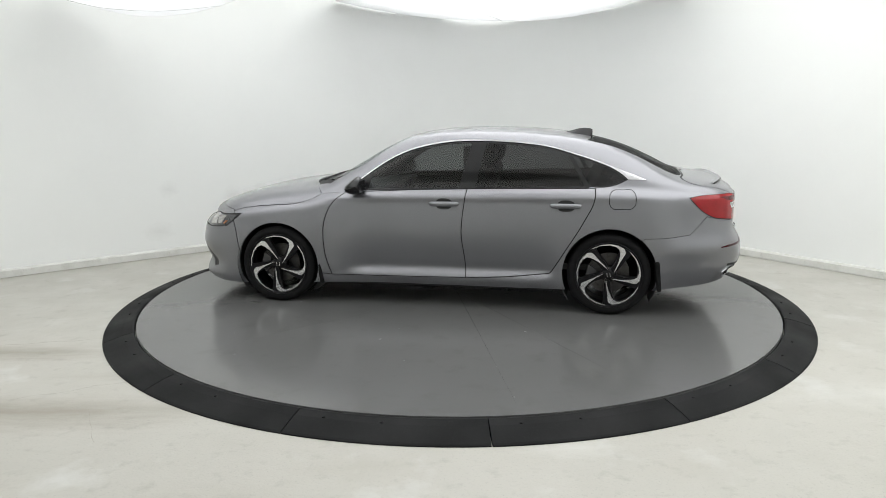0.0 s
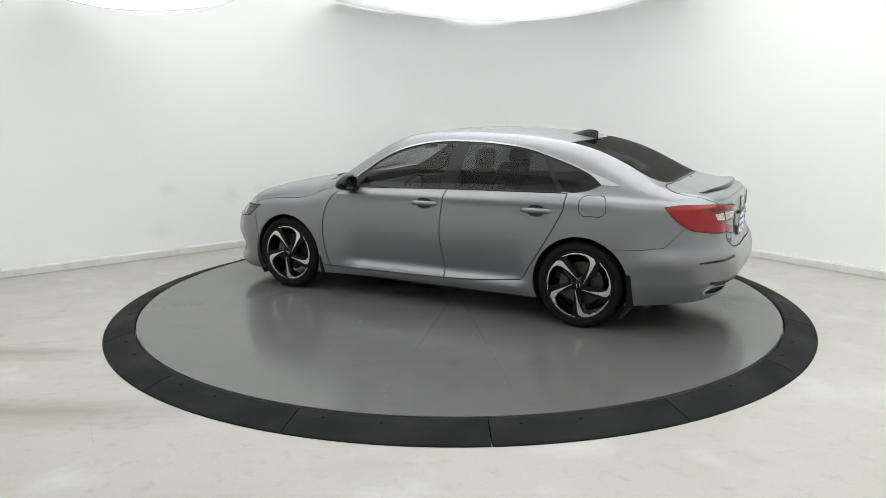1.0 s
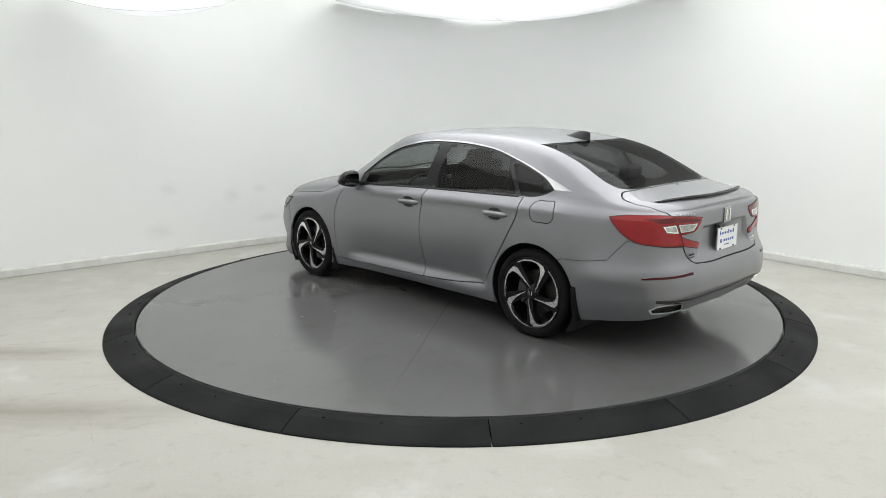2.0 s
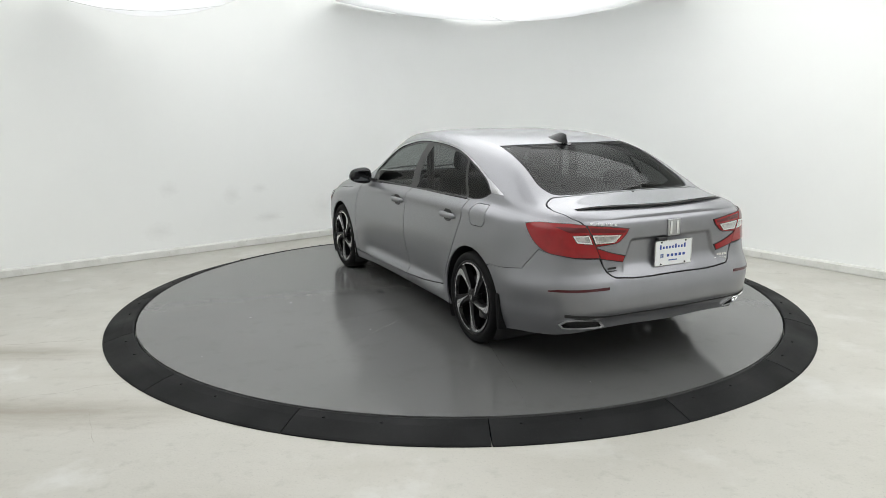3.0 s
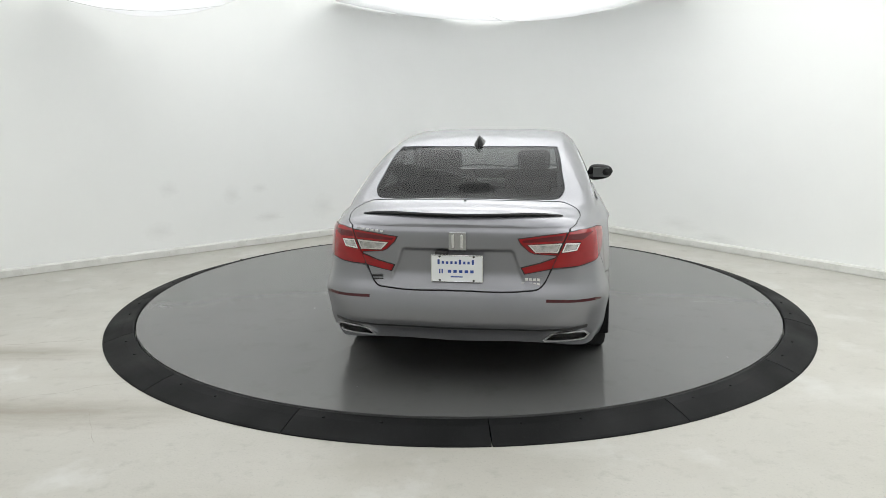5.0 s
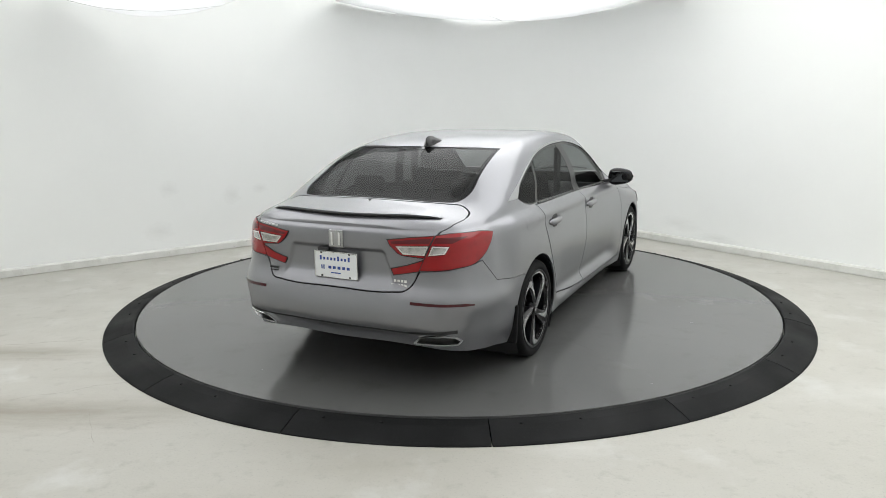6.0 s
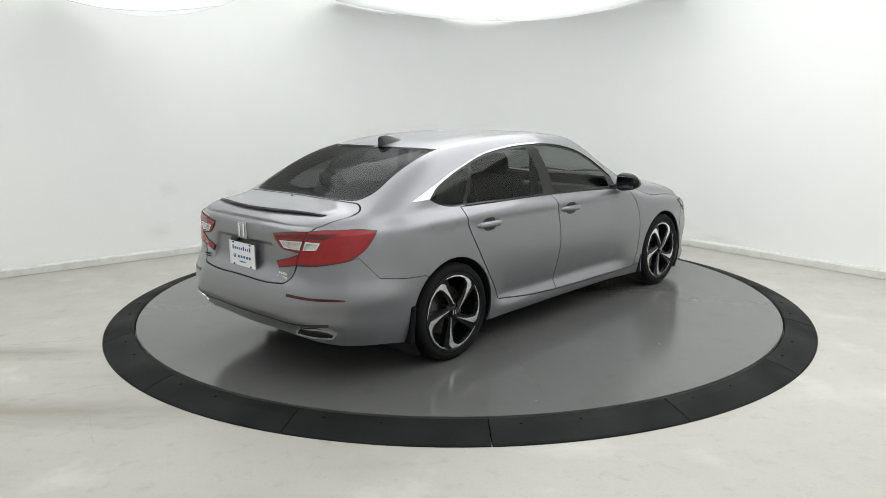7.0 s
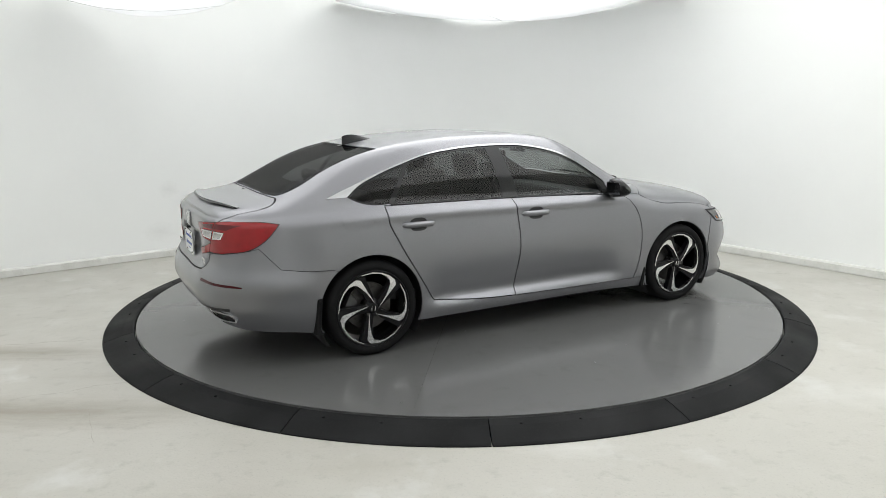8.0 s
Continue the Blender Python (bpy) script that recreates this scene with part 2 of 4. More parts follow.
# ---- turntable ----
def radial_ring(profile, a0, a1, steps):
    """Part of a ring: profile of (radius, z) swept from angle a0 to a1."""
    rows = [[(r * math.cos(a), r * math.sin(a), z) for r, z in profile] for a in (a0 + (a1 - a0) * k / steps for k in range(steps + 1))]
    v, f = strip_grid(rows, closed=True)
    n = len(profile)
    f.append(tuple(reversed(range(n))))
    f.append(tuple(range(steps * n, steps * n + n)))
    return v, f


def build_ramp():
    root = tagged(new("turntable_ramp"), "black rubber ramp ring of sixteen segments round the turntable", "ramp")
    prof = [(2.757, 0.0), (2.757, 0.050), (2.763, 0.059), (2.775, 0.062), (2.84, 0.052), (2.975, 0.014), (2.989, 0.007), (2.990, 0.0)]
    v, f = radial_ring(prof, radians(0.06), radians(22.5 - 0.06), 16)
    me = bpy.data.meshes.new("ramp_segment")
    me.from_pydata(v, [], f)
    me.materials.append(RUBBER)
    bolt = bmesh.new()
    bmesh.ops.create_uvsphere(bolt, u_segments=10, v_segments=6, radius=0.011)
    for w in bolt.verts:
        w.co.z *= 0.45
    bm = bpy.data.meshes.new("bolt_cap")
    bolt.to_mesh(bm)
    bolt.free()
    bm.materials.append(RUBBER)
    for k in range(16):
        seg = new("ramp_segment", me)
        seg.parent = root
        seg.rotation_euler[2] = radians(22.5 * k - 86.5)
        for a in (3.6, 10.5):
            b = new("bolt_cap", bm)
            b.parent = seg
            b.location = (2.83 * math.cos(radians(a)), 2.83 * math.sin(radians(a)), 0.0555)
    return root


def build_turntable():
    root = tagged(new("turntable"), "round glossy grey steel car turntable", "turntable")
    cuts = [-124.5, -51.0, 51.5, 107.3, 125.5, 161.5, 235.5]
    for a0, a1 in zip(cuts, cuts[1:]):
        n = max(3, int((a1 - a0) / 3))
        mid = radians((a0 + a1) / 2)
        shift = Vector((math.cos(mid), math.sin(mid), 0)) * (0.0013 / math.sin(radians(a1 - a0) / 2))
        ring = [(2.744 * math.cos(a), 2.744 * math.sin(a)) for a in (radians(a0 + (a1 - a0) * k / n) for k in range(n + 1))]
        flat = [(shift.x, shift.y)] + ring
        k = len(flat)
        v = [(x, y, z) for z in (0.0, -0.02) for x, y in flat]
        f = [tuple(range(k))] + [(i, k + i, k + (i + 1) % k, (i + 1) % k) for i in range(k)]
        mesh_ob("deck_plate", v, f, DECK, root)
    n = 96
    ring = [(2.75 * math.cos(2 * math.pi * k / n), 2.75 * math.sin(2 * math.pi * k / n)) for k in range(n)]
    v = [(x, y, z) for z in (-0.012, -0.06) for x, y in ring]
    f = [tuple(range(n))] + [(i, n + i, n + (i + 1) % n, (i + 1) % n) for i in range(n)]
    mesh_ob("base_disc", v, f, SEAM, root)
    rng = random.Random(5)
    for k in range(22):
        r, a = rng.uniform(1.2, 2.65), rng.uniform(0, 6.28)
        w = rng.uniform(0.004, 0.009)
        bm = bmesh.new()
        bmesh.ops.create_cone(bm, segments=7, radius1=w, radius2=w * 0.5, depth=0.003, cap_ends=True, matrix=Matrix.Translation((r * math.cos(a), r * math.sin(a), 0.0014)) @ Matrix.Rotation(a * 3, 4, "Z") @ Matrix.Diagonal((rng.uniform(0.7, 1.8), 1, 1, 1)))
        part("grit", bm, SCUFF, root)
    root.location = (0, 0, TABLE_Z)
    return root


build_room()
floor_crack([(-4.5 + 0.12 * k, -1.55 + 0.026 * k + 0.012 * math.sin(2.3 * k), ) for k in range(16)])
floor_crack([(-2.75 + 0.1 * k, -2.35 + 0.05 * k + 0.02 * math.sin(1.9 * k)) for k in range(9)], 0.004)
floor_crack([(-2.2 + 0.05 * k, -2.5 - 0.09 * k + 0.012 * math.sin(2.9 * k)) for k in range(6)], 0.004)
floor_crack([(2.75 + 0.1 * k, 1.0 - 0.02 * k + 0.015 * math.sin(2.1 * k)) for k in range(8)], 0.004)
build_lights()
build_ramp()
turntable = build_turntable()


# ---- car: materials ----
def paint(name, base, flake):
    """Metallic paint: a grey base with fine flakes under a clear coat."""
    m = material(name, base, 0.41, metal=0.8, coat=0.7)
    nt = m.node_tree
    b = nt.nodes["Principled BSDF"]
    co = nt.nodes.new("ShaderNodeTexCoord")
    vo = nt.nodes.new("ShaderNodeTexVoronoi")
    vo.inputs["Scale"].default_value = 900
    nt.links.new(co.outputs["Object"], vo.inputs["Vector"])
    ramp = nt.nodes.new("ShaderNodeMix")
    ramp.data_type = "RGBA"
    ramp.inputs[6].default_value = (*base, 1)
    ramp.inputs[7].default_value = (*flake, 1)
    sep = nt.nodes.new("ShaderNodeSeparateColor")
    nt.links.new(vo.outputs["Color"], sep.inputs[0])
    nt.links.new(sep.outputs[0], ramp.inputs["Factor"])
    nt.links.new(ramp.outputs[2], b.inputs["Base Color"])
    b.inputs["Coat Roughness"].default_value = 0.03
    return m


SILVER = paint("lunar_silver_paint", (0.184, 0.184, 0.200), (0.270, 0.270, 0.289))
SHELL = material("dark_inner_shell", (0.012, 0.012, 0.013), 0.8)
GLOSS_BLACK = material("gloss_black_trim", (0.008, 0.008, 0.009), 0.22, spec=0.35)
MATT_BLACK = material("matt_black_plastic", (0.018, 0.018, 0.019), 0.55, bump=[(220, 0.0003)])
CHROME = material("chrome", (0.82, 0.82, 0.83), 0.12, metal=1.0)
SATIN_CHROME = material("satin_chrome", (0.43, 0.43, 0.44), 0.18, metal=1.0)
MACHINED = material("machined_alloy", (0.74, 0.74, 0.75), 0.24, metal=1.0)
WHEEL_BLACK = material("gloss_black_alloy", (0.005, 0.005, 0.006), 0.32, spec=0.2)
TYRE = material("tyre_rubber", (0.006, 0.006, 0.0065), 0.75, spec=0.18, bump=[(120, 0.0006)])
STEEL = material("brake_steel", (0.085, 0.082, 0.08), 0.45, metal=1.0, spots=[(30, 0.5, 0.7, (0.055, 0.05, 0.048))])
CALIPER = material("caliper_iron", (0.09, 0.09, 0.09), 0.5, metal=0.5)
RED_LENS = material("red_lens", (0.27, 0.006, 0.009), 0.10, coat=0.3, spots=[(14, 0.5, 0.8, (0.20, 0.004, 0.006))], spec=0.35)
DEEP_RED = material("deep_red_lens", (0.095, 0.003, 0.006), 0.12, coat=0.3, spec=0.35)
DARK_RED = material("dark_red_reflector", (0.05, 0.003, 0.006), 0.2, coat=0.2, spec=0.3)
CLEAR_LENS = material("clear_lens", (0.50, 0.49, 0.475), 0.16, metal=0.35, coat=0.6, spots=[(22, 0.45, 0.6, (0.30, 0.29, 0.28))])
HEAD_LENS = material("headlight_lens", (0.06, 0.06, 0.065), 0.1, coat=1.0, spots=[(25, 0.45, 0.6, (0.02, 0.02, 0.022))])
AMBER = material("amber_lens", (0.30, 0.10, 0.03), 0.2, coat=1.0)
PLATE_WHITE = material("plate_white", (0.78, 0.79, 0.80), 0.3)
PLATE_BLUE = material("plate_blue", (0.03, 0.07, 0.30), 0.4)
CLOTH = material("dark_seat_cloth", (0.022, 0.022, 0.024), 0.9, bump=[(300, 0.001)])
DASH = material("dark_dashboard", (0.02, 0.02, 0.021), 0.6)
GLASS_FRONT = glass("front_side_glass", (0.30, 0.315, 0.315), rough=0.0, reflect=0.030, grazing=0.20)
GLASS_REAR = glass("privacy_glass", (0.24, 0.247, 0.25), rough=0.02, reflect=0.025, grazing=0.12)
GLASS_SHIELD = glass("windshield_glass", (0.72, 0.76, 0.75))


# ---- car: body surface ----
def catmull(knots, values, t):
    """Smooth curve through values (n, ...) at rising knots, at the places t."""
    knots, values, t = np.asarray(knots, float), np.asarray(values, float), np.asarray(t, float)
    slope = np.gradient(values, knots, axis=0)
    i = np.clip(np.searchsorted(knots, t, side="right") - 1, 0, len(knots) - 2)
    h = knots[i + 1] - knots[i]
    u = np.clip((t - knots[i]) / h, 0, 1)
    shape = u.shape + (1,) * (values.ndim - 1)
    u, h = u.reshape(shape), h.reshape(shape)
    return ((2 * u ** 3 - 3 * u ** 2 + 1) * values[i] + (u ** 3 - 2 * u ** 2 + u) * h * slope[i]
            + (3 * u ** 2 - 2 * u ** 3) * values[i + 1] + (u ** 3 - u ** 2) * h * slope[i + 1])


PLAN = [(-2.507, 0.0), (-2.503, 0.28), (-2.486, 0.52), (-2.425, 0.69), (-2.297, 0.82), (-2.12, 0.886), (-1.85, 0.912), (-1.415, 0.930),
        (-1.0, 0.926), (-0.5, 0.917), (0.2, 0.914), (0.8, 0.918), (1.415, 0.930), (1.75, 0.908), (2.02, 0.842), (2.20, 0.70), (2.33, 0.42), (2.375, 0.0)]
_p = np.array(PLAN)
_chord = np.concatenate([[0], np.cumsum(np.linalg.norm(np.diff(_p, axis=0), axis=1))])
_dense = catmull(_chord, _p, np.linspace(0, _chord[-1], 3000))
_arc = np.concatenate([[0], np.cumsum(np.linalg.norm(np.diff(_dense, axis=0), axis=1))])
ARC = _arc[-1]
_tan = np.gradient(_dense, _arc, axis=0)
_nor = np.stack([-_tan[:, 1], _tan[:, 0]], 1) * -1.0
_nor /= np.linalg.norm(_nor, axis=1)[:, None]
_nor *= np.sign(np.sum(_nor * _dense, axis=1))[1500]
_nor[0], _nor[-1] = (-1, 0), (1, 0)

HEIGHTS = [0, .054, .096, .175, .277, .434, .566, .711, .831, .904, .937, .976, 1.0]
S_REAR = [.100, .085, .065, .008, .0, .024, .072, .078, .077, .076, .077, .084, .105]
S_CORNER = [.088, .064, .047, .024, .012, -.004, .024, .040, .048, .055, .060, .076, .100]
S_ARCH = [.030, .020, .015, .010, .006, .002, .0, .004, .012, .020, .030, .056, .082]
S_DOOR = [.042, .016, .012, .046, .030, .008, .0, .004, .012, .018, .026, .056, .078]
S_FRONT = [.050, .018, .012, .026, .048, .018, .0, .008, .028, .055, .070, .095, .125]
CABIN = [(1, 0), (.952, .33), (.879, .64), (.803, .83), (.730, .930), (.567, .978), (.28, .994), (0, 1)]
DECK_LID = [(1, 0), (.957, .30), (.897, .52), (.785, .72), (.62, .87), (.42, .95), (.2, .99), (0, 1)]


def arc_at(x):
    """Arc length on the left side at which the plan has that x."""
    return np.interp(x, _dense[:, 0], _arc)


A_ANCHOR = [0, 0.50, 0.92, arc_at(-2.0), arc_at(-1.72), arc_at(-1.05), arc_at(-0.85), arc_at(0.58), arc_at(0.86), arc_at(1.85), arc_at(2.15), ARC]
INSET = np.array([S_REAR, S_REAR, S_CORNER, S_CORNER, S_ARCH, S_ARCH, S_DOOR, S_DOOR, S_ARCH, S_ARCH, S_FRONT, S_FRONT])
Z_LOW = ([0, 0.5, 0.92, arc_at(-1.9), arc_at(-1.0), arc_at(0.9), arc_at(1.9), arc_at(2.2), ARC], [.315, .318, .268, .222, .198, .190, .150, .155, .16])
Z_TOP = ([0, 0.5, 0.92, arc_at(-2.0), arc_at(-1.6), arc_at(-1.2), arc_at(-0.2), arc_at(0.6), arc_at(0.9), arc_at(1.15), arc_at(1.45), arc_at(1.8), arc_at(2.05), ARC],
         [1.0, .998, .992, .996, 1.022, 1.032, 1.010, .990, .955, .895, .860, .810, .765, .70])
Z_MID = ([-2.45, -2.40, -2.33, -2.2, -1.98, -1.80, -1.63, -1.45, -1.28, -1.05, -.80, -.5, -.2, .1, .3, .45, .7, .95, 1.15, 1.4, 1.8, 2.05, 2.2, 2.3, 2.4],
         [.99, 1.020, 1.058, 1.082, 1.124, 1.212, 1.288, 1.352, 1.396, 1.438, 1.466, 1.481, 1.484, 1.467, 1.432, 1.368, 1.228, 1.093, 1.026, 1.004, .937, .866, .805, .755, .71])
CABIN_NESS = ([-2.45, -2.15, -1.9, -1.6, -1.3, .5, .8, 1.1, 1.3, 2.45], [0, 0, .25, .7, 1, 1, .75, .3, 0, 0])
_ref = np.array([0.0, .045, .085, .155, .24, .37, .48, .60, .70, .76, .79, .83, .86, 1.02, 1.16, 1.26, 1.34, 1.48, 1.72, 1.98])
GIRTH = _ref[-1]


def surface(a, g):
    """Points of the left half of the body: a metres round the plan from the rear middle, g metres up the section to the middle of the top."""
    a, g = np.clip(np.asarray(a, float), 0, ARC), np.clip(np.asarray(g, float), 0, GIRTH)
    base = np.stack([np.interp(a, _arc, _dense[:, k]) for k in (0, 1)], -1)
    nor = np.stack([np.interp(a, _arc, _nor[:, k]) for k in (0, 1)], -1)
    k = np.clip(np.searchsorted(A_ANCHOR, a, side="right") - 1, 0, len(A_ANCHOR) - 2)
    w = np.clip((a - np.array(A_ANCHOR)[k]) / (np.array(A_ANCHOR)[k + 1] - np.array(A_ANCHOR)[k]), 0, 1)[..., None]
    w = w * w * (3 - 2 * w)
    inset = INSET[k] * (1 - w) + INSET[k + 1] * w
    lo, hi = catmull(*Z_LOW, a), catmull(*Z_TOP, a)
    rows = np.empty(a.shape + (20, 3))
    rows[..., :13, :2] = base[..., None, :] - nor[..., None, :] * inset[..., None]
    rows[..., :13, 2] = lo[..., None] + (hi - lo)[..., None] * np.array(HEIGHTS)
    q = rows[..., 12, :].copy()
    c = np.interp(q[..., 0], *CABIN_NESS)[..., None]
    c = c * c * (3 - 2 * c)
    ca, de = np.array(CABIN), np.array(DECK_LID)
    eta, zeta = c * ca[:, 0] + (1 - c) * de[:, 0], c * ca[:, 1] + (1 - c) * de[:, 1]
    mid = np.maximum(catmull(*Z_MID, q[..., 0]), q[..., 2] + 0.004)
    rows[..., 12:, 0] = q[..., 0, None]
    rows[..., 12:, 1] = np.maximum(q[..., 1], 0)[..., None] * eta
    rows[..., 12:, 2] = q[..., 2, None] + (mid - q[..., 2])[..., None] * zeta
    r = np.interp(g, _ref, np.arange(20.0))
    i = np.clip(np.floor(r).astype(int), 0, 18)
    u = (r - i)[..., None]
    pick = lambda k: np.take_along_axis(rows, np.clip(k, 0, 19)[..., None, None].repeat(3, -1), -2)[..., 0, :]
    p0, p1, p2, p3 = pick(i - 1), pick(i), pick(i + 1), pick(i + 2)
    last = (i == 18)[..., None]
    p3 = np.where(last, p1 * np.array([1, -1, 1]), p3)
    d0, d1, d2 = (np.linalg.norm(b - e, axis=-1, keepdims=True) + 1e-5 for b, e in ((p1, p0), (p2, p1), (p3, p2)))
    s0 = (p1 - p0) / d0 * d1 / (d0 + d1) + (p2 - p1) / d1 * d0 / (d0 + d1)
    s1 = (p2 - p1) / d1 * d2 / (d1 + d2) + (p3 - p2) / d2 * d1 / (d1 + d2)
    s0 = np.where((i == 0)[..., None], (p2 - p1) / d1, s0) * d1
    s1 = s1 * d1
    out = (2 * u ** 3 - 3 * u ** 2 + 1) * p1 + (u ** 3 - 2 * u ** 2 + u) * s0 + (3 * u ** 2 - 2 * u ** 3) * p2 + (u ** 3 - u ** 2) * s1
    # recess in the trunk lid round the plate, wider towards its foot
    soft = lambda q: np.clip(q, 0, 1) ** 2 * (3 - 2 * np.clip(q, 0, 1))
    wide = 0.335 + (0.865 - out[..., 2]) * 0.36
    dent = soft((wide - out[..., 1]) / 0.018) * soft((0.878 - out[..., 2]) / 0.014) * soft((out[..., 2] - 0.655) / 0.09) * (a < 0.7)
    out[..., 0] += 0.020 * dent
    # shoulder crease along the flank, just above the handles
    rise = out[..., 2] - (0.938 - 0.012 * out[..., 0])
    ridge = np.where(rise > 0, soft(1 - rise / 0.070), soft(1 + rise / 0.034))
    out[..., 1] += 0.011 * ridge * soft((1.25 - out[..., 0]) / 0.5) * soft((out[..., 0] + 1.95) / 0.4) * (out[..., 1] > 0.6)
    return out


_ga, _gg = np.meshgrid(np.linspace(0, ARC, 420), np.linspace(0, GIRTH, 150), indexing="ij")
_gs = surface(_ga, _gg)
A_CORNER, A_NOSE = 0.55, arc_at(2.25)
KINDS = {"s": ((0, 2), (_ga > A_CORNER) & (_ga < A_NOSE)), "r": ((1, 2), (_ga < 1.25) & (_gg < 0.92)),
         "t": ((0, 1), _gg > 0.84), "f": ((1, 2), (_ga > arc_at(2.0)) & (_gg < 0.92))}


def place(kind, u, v):
    """(a, g) of the body point seen in side view s (x, z), rear view r (y, z), front view f (y, z) or from above t (x, y)."""
    if kind == "g":
        return (u, v)
    (i, j), mask = KINDS[kind]
    d = np.where(mask, (_gs[..., i] - u) ** 2 + (_gs[..., j] - v) ** 2, 9e9)
    k = np.unravel_index(np.argmin(d), d.shape)
    q = np.array([_ga[k], _gg[k]])
    for _ in range(8):
        s = surface(np.array([q[0], q[0] + 1e-4, q[0]]), np.array([q[1], q[1], q[1] + 1e-4]))[:, [i, j]]
        jac = np.stack([(s[1] - s[0]) / 1e-4, (s[2] - s[0]) / 1e-4], 1)
        step = np.linalg.lstsq(jac.T @ jac + 1e-5 * np.eye(2), jac.T @ (np.array([u, v]) - s[0]), rcond=None)[0]
        q = np.clip(q + np.clip(step, -0.02, 0.02), 0, [ARC, GIRTH])
    return tuple(q)


def bend(kind, pts, step=0.03):
    """A smooth run of (kind, u, v) through the points."""
    p = np.array(pts, float)
    k = np.concatenate([[0], np.cumsum(np.linalg.norm(np.diff(p, axis=0), axis=1))])
    n = max(2, int(k[-1] / step) + 1)
    return [(kind, *q) for q in catmull(k, p, np.linspace(0, k[-1], n))]


def line(kind, pts):
    return [(kind, *p) for p in pts]


def outline(items, step=0.03):
    """The closed outline in (a, g), with points every step metres."""
    raw = [place(*it) for it in items]
    out = []
    for (p, kp), (q, kq) in zip(zip(raw, items), zip(raw[1:] + raw[:1], items[1:] + items[:1])):
        p, q = np.array(p), np.array(q)
        n = max(1, int(math.ceil(np.linalg.norm(q - p) / step)))
        if kp[0] == kq[0] and kp[0] != "g" and n > 1:
            a, b = np.array(kp[1:]), np.array(kq[1:])
            out += [tuple(p)] + [place(kp[0], *(a + (b - a) * k / n)) for k in range(1, n)]
        else:
            out += [tuple(p + (q - p) * k / n) for k in range(n)]
    keep = [out[0]]
    for p in out[1:]:
        if math.dist(p, keep[-1]) > 0.002:
            keep.append(p)
    if math.dist(keep[0], keep[-1]) < 0.002:
        keep.pop()
    return np.array(keep)


def grown(poly, d):
    """The outline pushed outwards by d."""
    e = np.roll(poly, -1, 0) - poly
    e /= np.linalg.norm(e, axis=1)[:, None] + 1e-12
    n = np.stack([e[:, 1], -e[:, 0]], 1)
    area = np.sum(poly[:, 0] * np.roll(poly[:, 1], -1) - poly[:, 1] * np.roll(poly[:, 0], -1))
    n *= 1 if area > 0 else -1
    m = n + np.roll(n, 1, 0)
    m /= np.maximum(np.sum(m * m, 1)[:, None] / 2, 0.35)
    moved = poly + m * d
    for edge, value in ((0, 0.0), (0, ARC), (1, 0.0), (1, GIRTH)):
        on = np.abs(poly[:, edge] - value) < 1e-4
        moved[on, edge] = value
    return moved


def inside(poly, pts):
    x, y = pts[:, 0], pts[:, 1]
    res = np.zeros(len(pts), bool)
    for (x0, y0), (x1, y1) in zip(poly, np.roll(poly, -1, 0)):
        cross = (y0 > y) != (y1 > y)
        with np.errstate(divide="ignore", invalid="ignore"):
            res ^= cross & (x < (x1 - x0) * (y - y0) / (y1 - y0 + 1e-15) + x0)
    return res


from mathutils.geometry import delaunay_2d_cdt


